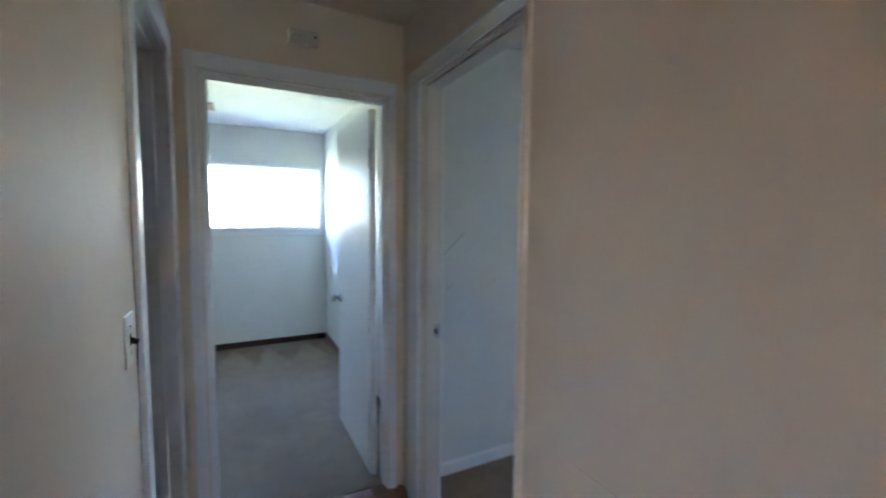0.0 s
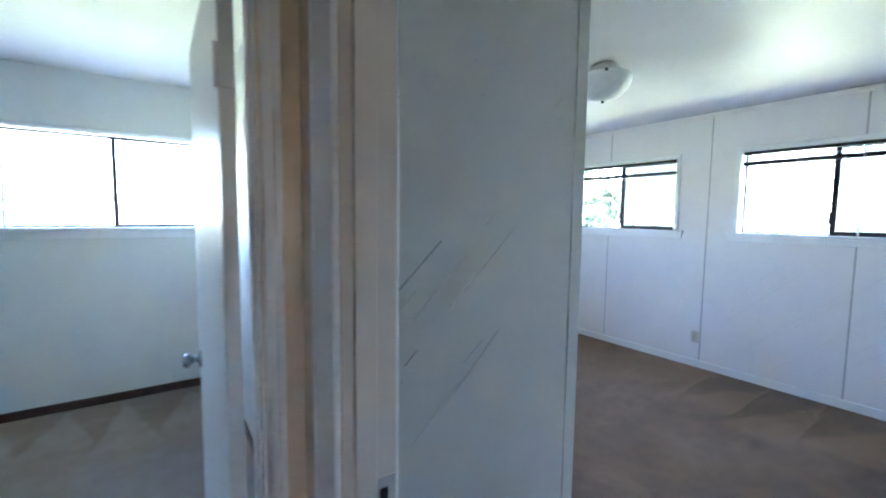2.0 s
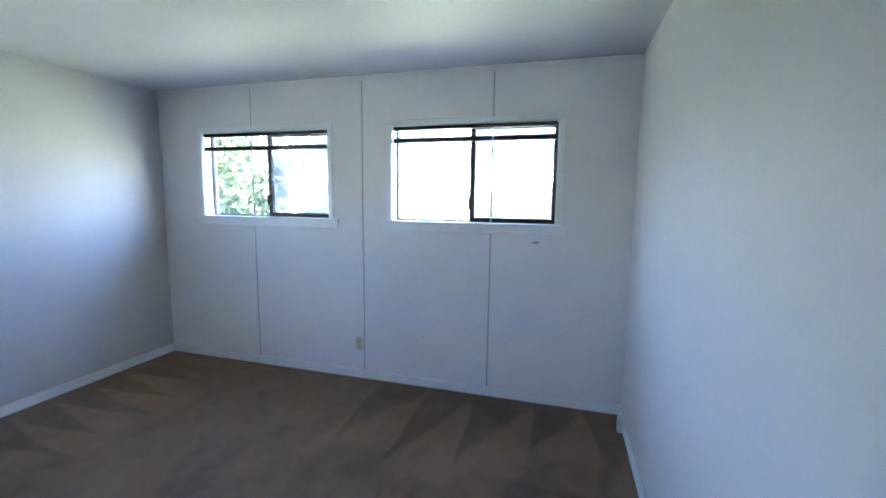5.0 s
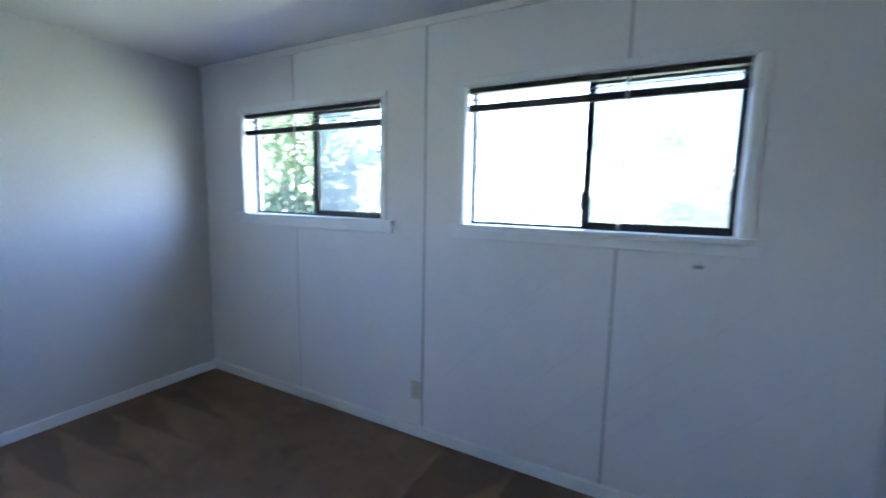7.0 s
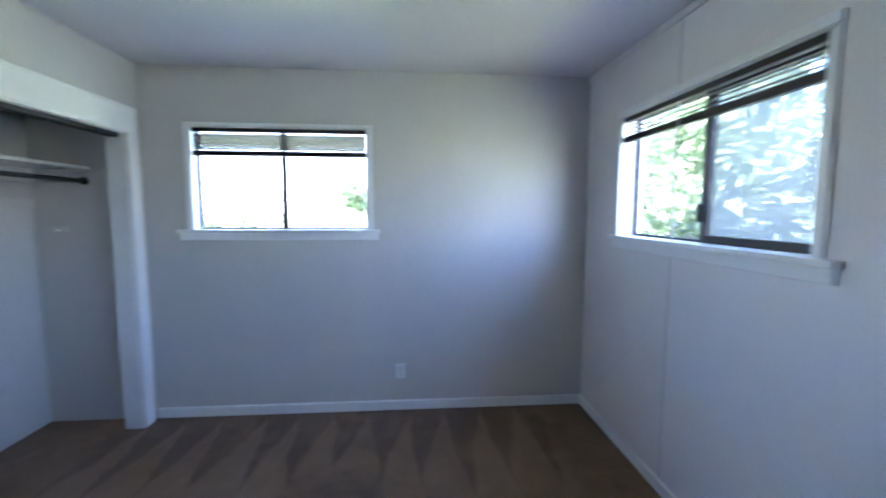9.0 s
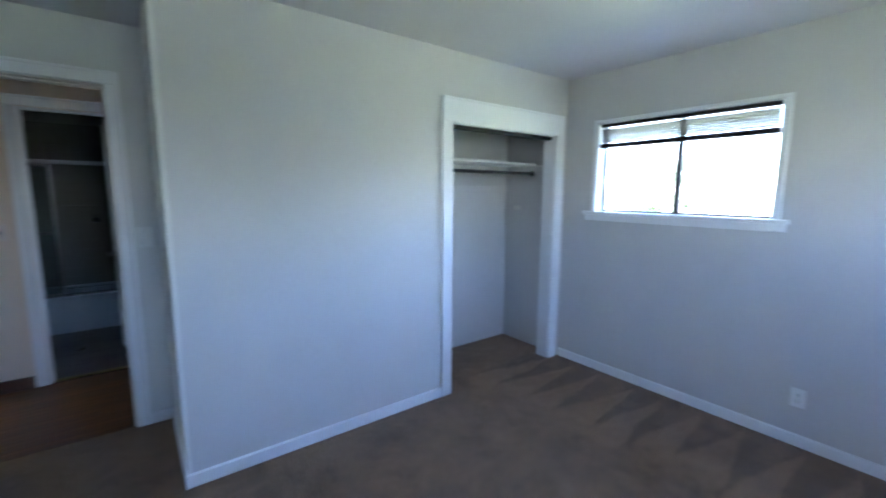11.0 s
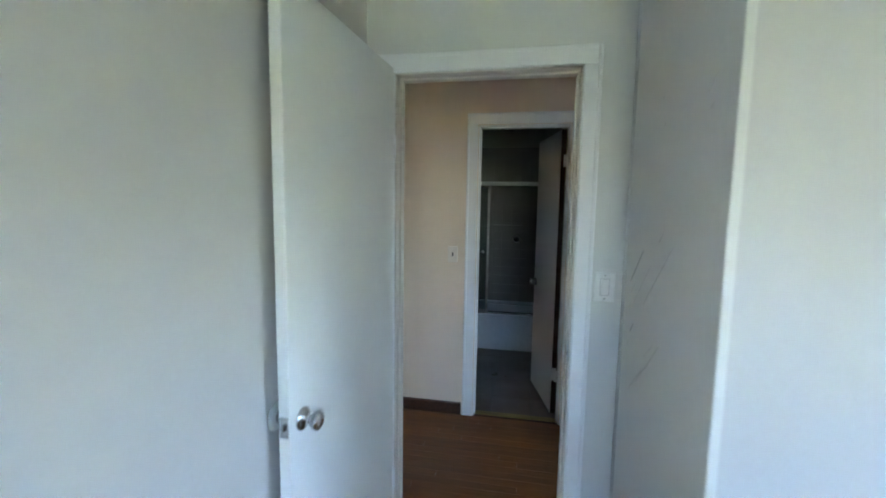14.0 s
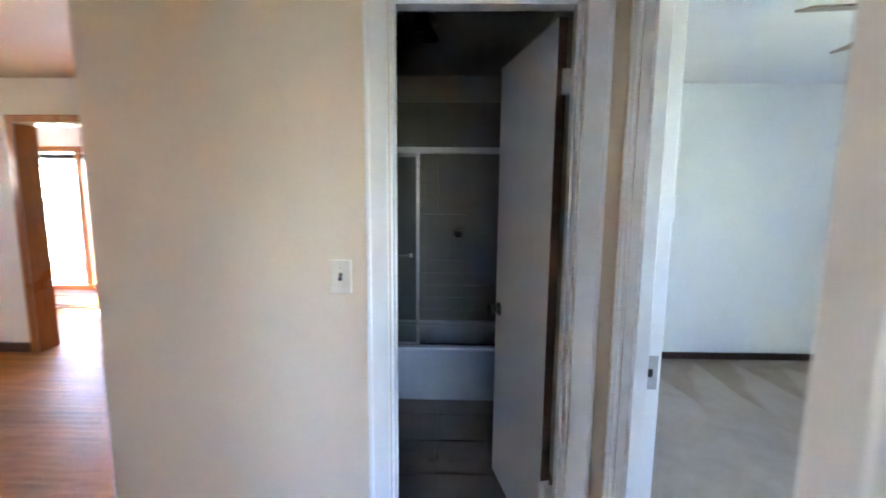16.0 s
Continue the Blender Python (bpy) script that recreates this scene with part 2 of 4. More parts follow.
CARPET_A = carpet("taupe_carpet", (0.37, 0.315, 0.255), (0.17, 0.138, 0.108),
                  [(1, 1.0, 5.485, 0, 0.36, 0.8, 0.0, 0.5, -2.7, 0.7), (0, -1.0, -2.78, 1, 0.42, 0.9, 0.0, 0.85, 2.6, 5.0)])
# One oak under different light: dark copy for hall, golden copy for bright rooms
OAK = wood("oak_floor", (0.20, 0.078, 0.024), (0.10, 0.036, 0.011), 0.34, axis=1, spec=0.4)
OAK_LIT = wood("lit_oak_floor", (0.50, 0.215, 0.055), (0.27, 0.10, 0.022), 0.5, axis=1, spec=0.15)
OAK_JOINT = plastic("dark_floor_gap", (0.035, 0.018, 0.01), 0.7)
DARK_WOOD = wood("dark_stained_baseboard", (0.11, 0.052, 0.032), (0.045, 0.02, 0.013), 0.35, axis=0, per_object=False)
CASING_WOOD = wood("varnished_casing", (0.50, 0.20, 0.06), (0.26, 0.085, 0.022), 0.3, axis=2, per_object=False, coat=0.3)
CHROME = metal("satin_chrome", (0.62, 0.62, 0.63), 0.22)
ZINC = metal("worn_zinc", (0.50, 0.50, 0.51), 0.42)
BRASS = metal("worn_brass", (0.50, 0.40, 0.22), 0.35)
BRONZE = plastic("dark_bronze_aluminium", (0.018, 0.018, 0.02), 0.6)
BLIND = plastic("dark_blind", (0.035, 0.026, 0.024), 0.45)
PLATE = plastic("white_plastic", (0.84, 0.84, 0.82), 0.35)
ALMOND = plastic("almond_plastic", (0.66, 0.60, 0.50), 0.4)
IVORY = plastic("ivory_plastic", (0.82, 0.74, 0.65), 0.4)
BLACK = plastic("black_plastic", (0.012, 0.012, 0.013), 0.4)
SLOT = plastic("dark_slot", (0.02, 0.02, 0.02), 0.8)
PORCELAIN = plastic("white_enamel", (0.60, 0.62, 0.65), 0.3)
FROST = plastic("frosted_lamp_glass", (0.78, 0.80, 0.78), 0.3)
TILE_FLOOR = paint("grey_floor_tile", (0.25, 0.205, 0.175), 0.3, grain=30, mottle=0.55, scuffs=0.5)
# Wall tile and grout darkened too, as in an unlit room
TILE_WALL = paint("dimmed_glazed_tile", (0.30, 0.285, 0.25), 0.4, grain=12, relief=0.05, mottle=0.1)
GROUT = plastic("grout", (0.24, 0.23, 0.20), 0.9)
BLADE = wood("fan_blade_wood", (0.30, 0.20, 0.12), (0.13, 0.075, 0.045), 0.35, axis=0, per_object=True)
GLASS = glass("window_glass")
# Sunroom glass, tinted only to dim the overbright view outside
VIEW_DIMMER = glass("view_dimming_glass", tint=(0.74, 0.76, 0.80))
SCREEN = glass("insect_screen", haze=0.4)
SHOWER_GLASS = glass("shower_glass", tint=(0.62, 0.68, 0.66), haze=0.08)
BARK = wood("bark", (0.34, 0.30, 0.25), (0.18, 0.15, 0.12), 0.9, axis=2, per_object=False)
LEAF = leaves("sunlit_leaves", (0.17, 0.22, 0.11), (0.075, 0.115, 0.06))
LEAF_BLUE = leaves("grey_green_leaves", (0.17, 0.22, 0.16), (0.08, 0.12, 0.09))
SCRATCH = plastic("dark_scratch", (0.47, 0.46, 0.43), 0.7)
FAINT = plastic("faint_scratch", (0.65, 0.64, 0.60), 0.7)
# Grey that paints shade into panel joints and the switch gap
GAP = plastic("shaded_joint_grey", (0.48, 0.475, 0.48), 0.9)
PATCH = paint("patched_paint", (0.755, 0.73, 0.73), 0.6)

m, nt, b = material("lawn")
g1 = noise_tex(nt, 0.5, 5)
g2 = noise_tex(nt, 25, 4)
c1 = ramp(nt, g1, [(0.35, (0.22, 0.27, 0.13)), (0.65, (0.37, 0.40, 0.25))])
nt.links.new(mix(nt, 0.4, c1, ramp(nt, g2, [(0.3, (0.16, 0.20, 0.08)), (0.7, (0.41, 0.43, 0.28))])), b.inputs["Base Color"])
b.inputs["Roughness"].default_value = 0.95
bump(nt, b, g2, 0.6, 0.03)
LAWN = m
PAVING = paint("pink_concrete", (0.57, 0.42, 0.40), 0.85, grain=40, relief=0.4, mottle=0.2, scuffs=0.15)


# ---- mesh helpers ----
def put(bm, lo, hi, bevel=0.0):
    """Adds a box, with softened edges, to a bmesh."""
    r = bmesh.ops.create_cube(bm, size=1.0)
    vs = r["verts"]
    for v in vs:
        v.co = Vector([lo[i] + (v.co[i] + 0.5) * (hi[i] - lo[i]) for i in range(3)])
    if bevel:
        es = list({e for v in vs for e in v.link_edges})
        bmesh.ops.bevel(bm, geom=es, offset=bevel, segments=1, affect="EDGES", profile=0.5)
    return bm


def boxes(*items, bevel=0.0):
    bm = bmesh.new()
    for lo, hi in items:
        put(bm, lo, hi, bevel)
    return bm


def lathe(profile, steps=32, m=None):
    """Turns a profile of (radius, height) round z."""
    bm = bmesh.new()
    rings = []
    for r, z in profile:
        if r < 1e-6:
            rings.append([bm.verts.new((0, 0, z))])
        else:
            rings.append([bm.verts.new((r * math.cos(2 * math.pi * i / steps), r * math.sin(2 * math.pi * i / steps), z)) for i in range(steps)])
    for a, c in zip(rings, rings[1:]):
        for i in range(steps):
            j = (i + 1) % steps
            if len(a) == 1 and len(c) == 1:
                continue
            if len(a) == 1:
                bm.faces.new((a[0], c[i], c[j]))
            elif len(c) == 1:
                bm.faces.new((a[i], a[j], c[0]))
            else:
                bm.faces.new((a[i], a[j], c[j], c[i]))
    bmesh.ops.recalc_face_normals(bm, faces=bm.faces)
    for f in bm.faces:
        f.smooth = True
    if m is not None:
        bm.transform(m)
    return bm


def tube(points, radius, steps=12):
    """A round bar through points."""
    bm = bmesh.new()
    pts = [Vector(p) for p in points]
    rings = []
    for i, p in enumerate(pts):
        d = (pts[min(i + 1, len(pts) - 1)] - pts[max(i - 1, 0)]).normalized()
        q = d.to_track_quat("Z", "Y")
        r = radius[i] if isinstance(radius, (list, tuple)) else radius
        rings.append([bm.verts.new(p + q @ Vector((r * math.cos(2 * math.pi * k / steps), r * math.sin(2 * math.pi * k / steps), 0))) for k in range(steps)])
    for a, c in zip(rings, rings[1:]):
        for k in range(steps):
            bm.faces.new((a[k], a[(k + 1) % steps], c[(k + 1) % steps], c[k])).smooth = True
    bm.faces.new(rings[0][::-1])
    bm.faces.new(rings[-1])
    bmesh.ops.recalc_face_normals(bm, faces=bm.faces)
    return bm


def mesh_of(name, bm, mat):
    me = bpy.data.meshes.new(name)
    bm.to_mesh(me)
    bm.free()
    me.materials.append(mat)
    return me


def part(name, bm, mat, parent=None, label=""):
    """One mesh object, under a thing or under a part."""
    ob = new(name, mesh_of(name, bm, mat))
    if parent is not None:
        ob.parent = parent
    if label:
        ob["label"] = label
    return ob


def thing(name, at=(0, 0, 0), turn=0.0, label="", category="", group="", kind=""):
    ob = new(name)
    ob.empty_display_size = 0.1
    ob.matrix_world = pose(*at, 0, 0, turn)
    return tagged(ob, label, category, group, kind)


def solid(name, mat, xs, ys, zs, holes=(), label="", category="wall"):
    """A wall or slab with rectangular openings through it: only its outer faces are made. holes: (axis to value range) boxes."""
    cuts = []
    for i, span in enumerate((xs, ys, zs)):
        c = set(span)
        for h in holes:
            c.update(v for v in h[i] if span[0] < v < span[1])
        cuts.append(sorted(c))
    nx, ny, nz = (len(c) - 1 for c in cuts)

    def full(i, j, k):
        if not (0 <= i < nx and 0 <= j < ny and 0 <= k < nz):
            return False
        mid = [(cuts[a][q] + cuts[a][q + 1]) / 2 for a, q in enumerate((i, j, k))]
        return not any(all(h[a][0] < mid[a] < h[a][1] for a in range(3)) for h in holes)

    bm = bmesh.new()
    verts = {}

    def vert(i, j, k):
        if (i, j, k) not in verts:
            verts[(i, j, k)] = bm.verts.new((cuts[0][i], cuts[1][j], cuts[2][k]))
        return verts[(i, j, k)]

    for i in range(nx):
        for j in range(ny):
            for k in range(nz):
                if not full(i, j, k):
                    continue
                if not full(i - 1, j, k):
                    bm.faces.new([vert(i, j, k), vert(i, j, k + 1), vert(i, j + 1, k + 1), vert(i, j + 1, k)])
                if not full(i + 1, j, k):
                    bm.faces.new([vert(i + 1, j, k), vert(i + 1, j + 1, k), vert(i + 1, j + 1, k + 1), vert(i + 1, j, k + 1)])
                if not full(i, j - 1, k):
                    bm.faces.new([vert(i, j, k), vert(i + 1, j, k), vert(i + 1, j, k + 1), vert(i, j, k + 1)])
                if not full(i, j + 1, k):
                    bm.faces.new([vert(i, j + 1, k), vert(i, j + 1, k + 1), vert(i + 1, j + 1, k + 1), vert(i + 1, j + 1, k)])
                if not full(i, j, k - 1):
                    bm.faces.new([vert(i, j, k), vert(i, j + 1, k), vert(i + 1, j + 1, k), vert(i + 1, j, k)])
                if not full(i, j, k + 1):
                    bm.faces.new([vert(i, j, k + 1), vert(i + 1, j, k + 1), vert(i + 1, j + 1, k + 1), vert(i, j + 1, k + 1)])
    ob = new(name, mesh_of(name, bm, mat))
    return tagged(ob, label, category, kind="structure")


# ---- the plan ----
XE, YN, YS, XW, YK, ZC = 4.60, 5.38, 1.35, 1.495, 2.445, 2.432
XB, XH = 0.668, 0.562            # wall of the bedroom door: room face, hall face
XL, YH = -0.452, 2.475           # hall: west face, north face
AX0, AX1, AY0, AY1 = -2.78, 0.745, 2.585, 5.485
DB0, DB1 = 1.48, 2.247          # bedroom door opening
DA0, DA1 = -0.352, 0.475        # second bedroom's door opening
BD0, BD1 = 1.727, 2.335         # bathroom door opening
DH, DHB, DHC = 2.066, 2.082, 2.078  # door heights: second bedroom, bedroom, bathroom
E1, E2, N1, A1 = (3.64, 4.895), (1.85, 3.083), (1.815, 2.997), (-0.556, 0.672)
EZ, NZ, AZ = (1.322, 2.042), (1.335, 2.035), (1.328, 2.01)
CL0, CL1, CLZ = 4.125, 5.235, 1.962
LW = -2.68                      # living room's west wall
CB = 0.80                       # closet's back
SX = -4.25                      # sunroom's west wall
TOP = 2.6
S1, SZ = (-0.8, -0.2), (1.5, 2.0)  # living room's south window, unseen, added for light
NOOK = ((-99, AX1 + 0.006), (YK + 0.06, 99), (-9, 9))  # corner that belongs to the second bedroom


def hole_x(y, z):
    return ((-99, 99), y, z)


def hole_y(x, z):
    return (x, (-99, 99), z)


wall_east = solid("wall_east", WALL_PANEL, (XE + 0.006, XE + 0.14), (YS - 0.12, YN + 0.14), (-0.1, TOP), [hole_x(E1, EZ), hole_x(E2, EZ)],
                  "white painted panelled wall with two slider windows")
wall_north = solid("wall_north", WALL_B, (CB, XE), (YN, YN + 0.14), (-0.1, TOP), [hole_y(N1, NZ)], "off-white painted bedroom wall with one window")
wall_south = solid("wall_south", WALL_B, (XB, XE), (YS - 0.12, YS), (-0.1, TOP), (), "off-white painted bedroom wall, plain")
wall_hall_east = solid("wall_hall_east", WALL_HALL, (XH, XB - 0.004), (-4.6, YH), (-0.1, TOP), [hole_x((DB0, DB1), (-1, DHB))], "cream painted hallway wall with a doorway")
solid("wall_door_face", WALL_DOOR_LIT, (XB - 0.004, XB), (YS, YK), (-0.1, TOP), [hole_x((DB0, DB1), (-1, DHB))], "off-white wall face round the bedroom doorway")
wall_hall_north = solid("wall_hall_north", WALL_HALL, (AX0 - 0.12, XB), (YH, AY0 - 0.004), (-0.1, TOP), [hole_y((DA0, DA1), (-1, DH))], "cream painted wall at the end of the hallway")
solid("wall_second_bedroom_south", WALL_A, (AX0, AX1), (AY0 - 0.004, AY0), (-0.1, TOP), [hole_y((DA0, DA1), (-1, DH))], "white wall of the second bedroom")
wall_block = solid("wall_alcove", WALL_ALCOVE_LIT, (XB, XW - 0.006), (YK, YK + 0.115), (-0.1, TOP), (), "scratched off-white side wall of the entry alcove")
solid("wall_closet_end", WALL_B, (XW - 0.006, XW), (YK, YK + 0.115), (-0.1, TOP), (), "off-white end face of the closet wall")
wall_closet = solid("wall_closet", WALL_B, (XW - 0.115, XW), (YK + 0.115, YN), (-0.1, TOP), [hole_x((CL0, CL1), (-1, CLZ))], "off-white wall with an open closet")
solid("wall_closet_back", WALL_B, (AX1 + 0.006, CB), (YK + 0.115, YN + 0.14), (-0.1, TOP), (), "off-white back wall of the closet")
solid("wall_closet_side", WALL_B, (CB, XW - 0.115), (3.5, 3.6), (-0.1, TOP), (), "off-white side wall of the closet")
solid("wall_second_bedroom_east", WALL_A, (AX1, AX1 + 0.006), (AY0, AY1), (-0.1, TOP), (), "white wall of the second bedroom")
wall_a_north = solid("wall_second_bedroom_north", WALL_A, (AX0 - 0.12, AX1 + 0.006), (AY1, AY1 + 0.14), (-0.1, TOP), [hole_y(A1, AZ)], "white bedroom wall with one wide window")
solid("wall_second_bedroom_west", WALL_A, (AX0 - 0.12, AX0), (AY0 - 0.004, AY1), (-0.1, TOP), (), "white wall of the second bedroom")
wall_hall_west = solid("wall_hall_west", WALL_HALL, (XL - 0.111, XL), (0.714, YH), (-0.1, TOP), [hole_x((BD0, BD1), (-1, DHC))], "cream hallway wall with the bathroom doorway")
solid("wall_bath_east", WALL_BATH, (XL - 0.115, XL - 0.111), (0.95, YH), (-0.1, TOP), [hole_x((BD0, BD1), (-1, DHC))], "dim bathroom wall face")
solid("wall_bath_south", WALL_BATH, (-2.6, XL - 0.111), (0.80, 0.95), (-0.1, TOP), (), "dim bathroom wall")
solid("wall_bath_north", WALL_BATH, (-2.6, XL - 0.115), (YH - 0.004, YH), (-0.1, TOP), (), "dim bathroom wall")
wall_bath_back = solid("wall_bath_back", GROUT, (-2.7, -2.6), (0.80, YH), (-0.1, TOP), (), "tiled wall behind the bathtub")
solid("wall_living_north", WALL_LIVING, (LW, XL - 0.111), (0.714, 0.80), (-0.1, TOP), (), "pale living room wall")
wall_living_west = solid("wall_living_west", WALL_LIVING, (LW - 0.2, LW), (-4.6, 0.80), (-0.1, TOP), [hole_x((-1.87, -0.65), (-1, 2.06))], "pale living room wall with a wood-cased opening")
solid("wall_living_south", WALL_LIVING, (SX - 0.15, XH), (-4.75, -4.6), (-0.1, TOP), [hole_y(S1, SZ)], "pale living room wall")
wall_sun = solid("wall_sunroom_west", WALL_LIVING, (SX - 0.15, SX), (-4.6, 0.95), (-0.1, TOP), [hole_x((-3.6, -2.29), (0.29, 2.04))], "sunroom wall with a wide window")
solid("wall_sunroom_north", WALL_LIVING, (SX, LW - 0.2), (0.80, 0.95), (-0.1, TOP), (), "pale sunroom wall")

for nm, mat, xs, ys, lb in (("ceiling_bedroom", CEILING_SHADED, (XB, XE), (YS, YN), "white textured bedroom ceiling"),
                            ("ceiling_second_bedroom", CEILING, (AX0, AX1), (AY0, AY1), "white second bedroom ceiling"),
                            ("ceiling_hall", CEILING_WARM, (XL, XH), (0.714, YH), "cream hallway ceiling"),
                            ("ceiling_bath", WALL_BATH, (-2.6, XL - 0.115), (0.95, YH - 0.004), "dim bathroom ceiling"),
                            ("ceiling_living", CEILING_WARM, (LW, XH), (-4.6, 0.714), "warm cream living room ceiling"),
                            ("ceiling_sunroom", CEILING_WARM, (SX, LW - 0.2), (-4.6, 0.80), "cream sunroom ceiling")):
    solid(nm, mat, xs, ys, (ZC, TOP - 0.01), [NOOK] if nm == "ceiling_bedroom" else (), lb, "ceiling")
# Unseen roof slab, added so its eaves hold back sun and sky
solid("roof", paint("roof_felt", (0.16, 0.15, 0.14), 0.9), (SX - 0.55, XE + 0.5), (-5.2, AY1 + 0.65), (TOP, TOP + 0.16), (), "unseen flat dark roof with eaves, added to shade the house", "roof")
floor_b = solid("floor_bedroom", CARPET_B, (XB - 0.02, XE), (YS, YN), (-0.1, 0.0), [NOOK], "brown cut-pile carpet with vacuum marks", "carpet")
floor_a = solid("floor_second_bedroom", CARPET_A, (AX0, AX1), (AY0 - 0.06, AY1), (-0.1, 0.0), (), "taupe cut-pile carpet with vacuum marks", "carpet")
floor_hall = solid("floor_hall", OAK_JOINT, (LW - 0.2, XB - 0.02), (-4.6, AY0 - 0.06), (-0.1, -0.018), (), "varnished reddish oak strip floor", "floor")
floor_bath = solid("floor_bath", GROUT, (-2.6, XL - 0.06), (0.95, YH - 0.004), (-0.012, -0.006), (), "grey-brown tiled bathroom floor", "floor")
floor_sun = solid("floor_sunroom", OAK_LIT, (SX, LW - 0.2), (-4.6, 0.80), (-0.1, -0.008), (), "varnished sunroom floor", "floor")


# ---- doorways: linings, stops and casings ----
def at_plane(axis, n, a, z):
    return (n, a, z) if axis == "x" else (a, n, z)


def span(axis, n, a, z):
    """Low and high corner of a box from its spans across the wall, along it and in height."""
    return at_plane(axis, min(n), min(a), min(z)), at_plane(axis, max(n), max(a), max(z))


def casing_set(ob, axis, face, out, lo, hi, top, w_lo, w_hi, w_top, thick=0.014, mat=TRIM, z0=0.0, low_mat=None):
    """Flat boards with a raised outer band, on one face of a wall. w_lo, w_hi: widths at the low and the high side."""
    n1, n2 = face, face + out * thick
    b1, b2 = face, face + out * (thick + 0.003)
    g = 0.004
    for nm, a0, a1, s in (("casing", lo - w_lo, lo - g, -1), ("casing", hi + g, hi + w_hi, 1)):
        bm = bmesh.new()
        put(bm, *span(axis, (n1, n2), (a0, a1), (z0, top + g)), bevel=0.003)
        e0, e1 = (a0 - 0.003, a0 + 0.014) if s < 0 else (a1 - 0.014, a1 + 0.003)
        put(bm, *span(axis, (b1, b2), (e0, e1), (z0, top + w_top + 0.003)), bevel=0.003)
        part(nm, bm, low_mat if low_mat and s < 0 else mat, ob)
    bm = bmesh.new()
    put(bm, *span(axis, (n1, n2 + out * 0.001), (lo - w_lo + 0.014, hi + w_hi - 0.014), (top + g, top + w_top)), bevel=0.003)
    put(bm, *span(axis, (b1, b2 + out * 0.001), (lo - w_lo + 0.014, hi + w_hi - 0.014), (top + w_top - 0.014, top + w_top + 0.0035)), bevel=0.003)
    part("head_casing", bm, mat, ob)


def lining_set(ob, axis, f0, f1, lo, hi, top, stop=None, mat=TRIM, z0=-0.01, proud=0.011, proud_hi=None):
    t = 0.004
    ph = proud if proud_hi is None else proud_hi
    part("jamb", boxes(span(axis, (f0, f1), (lo, lo + t), (z0, top))), mat, ob)
    part("jamb", boxes(span(axis, (f0, f1), (hi - t, hi), (z0, top))), mat, ob)
    part("head_jamb", boxes(span(axis, (f0, f1), (lo + t, hi - t), (top - t, top))), mat, ob)
    if stop:
        s0, s1 = stop
        part("door_stop_strip", boxes(span(axis, (s0, s1), (lo + t, lo + t + proud), (z0, top - t)), bevel=0.002), mat, ob)
        part("door_stop_strip", boxes(span(axis, (s0, s1), (hi - t - ph, hi - t), (z0, top - t)), bevel=0.002), mat, ob)
        part("head_stop_strip", boxes(span(axis, (s0, s1), (lo + t + proud, hi - t - ph), (top - t - proud, top - t)), bevel=0.002), mat, ob)


frame_b = thing("door_frame_1", label="white painted wooden frame of the bedroom doorway", category="door frame", kind="structure")
lining_set(frame_b, "x", XH - 0.002, XB + 0.002, DB0, DB1, DHB, (XH + 0.02, XB - 0.042), TRIM_HALL_LIT)
casing_set(frame_b, "x", XB, 1, DB0, DB1, DHB, 0.078, 0.07, 0.075)
casing_set(frame_b, "x", XH, -1, DB0, DB1, DHB, 0.03, 0.115, 0.075, low_mat=WALL_HALL)
frame_a = thing("door_frame_2", label="white painted wooden frame of the second bedroom doorway", category="door frame", kind="structure")
lining_set(frame_a, "y", YH - 0.002, AY0 + 0.002, DA0, DA1, DH, (YH + 0.025, AY0 - 0.042), proud=0.026, proud_hi=0.008)
casing_set(frame_a, "y", YH, -1, DA0, DA1, DH, 0.046, 0.04, 0.066)
casing_set(frame_a, "y", AY0, 1, DA0, DA1, DH, 0.07, 0.07, 0.075)
frame_c = thing("door_frame_3", label="white painted wooden frame of the bathroom doorway", category="door frame", kind="structure")
lining_set(frame_c, "x", XL - 0.117, XL + 0.002, BD0, BD1, DHC, (XL - 0.07, XL - 0.035))
casing_set(frame_c, "x", XL, 1, BD0, BD1, DHC, 0.075, 0.085, 0.075)
frame_d = thing("door_frame_4", label="wide white painted casing round the closet opening", category="door frame", kind="structure")
lining_set(frame_d, "x", XW - 0.117, XW + 0.002, CL0, CL1, CLZ)
casing_set(frame_d, "x", XW, 1, CL0, CL1, CLZ, 0.092, 0.095, 0.165, 0.018)
part("door_track", boxes(((XW - 0.09, CL0 + 0.01, CLZ - 0.03), (XW - 0.03, CL1 - 0.01, CLZ - 0.005)), bevel=0.002), BRONZE, frame_d, "dark metal sliding door track")
part("fascia", boxes(((XW + 0.002, CL0 + 0.004, CLZ - 0.004), (XW + 0.012, CL1 - 0.004, CLZ + 0.06)), bevel=0.002), TRIM, frame_d)

# strike plates on the jambs
def strike(ob, axis, n, a, z, s, half=0.034):
    """A strike plate with its latch hole, on a jamb face whose free side is s."""
    part("strike_plate", boxes(span(axis, (n - 0.021, n + 0.023), (a, a + s * 0.0018), (z - half, z + half))), ZINC, ob, "dull metal strike plate")
    part("latch_hole", boxes(span(axis, (n - 0.009, n + 0.008), (a + s * 0.0019, a + s * 0.0023), (z - 0.014, z + 0.012))), SLOT, ob)


strike(frame_b, "x", XB - 0.024, DB1 - 0.004, 0.905, -1)
strike(frame_a, "y", AY0 - 0.024, DA0 + 0.004, 0.91, 1, 0.055)
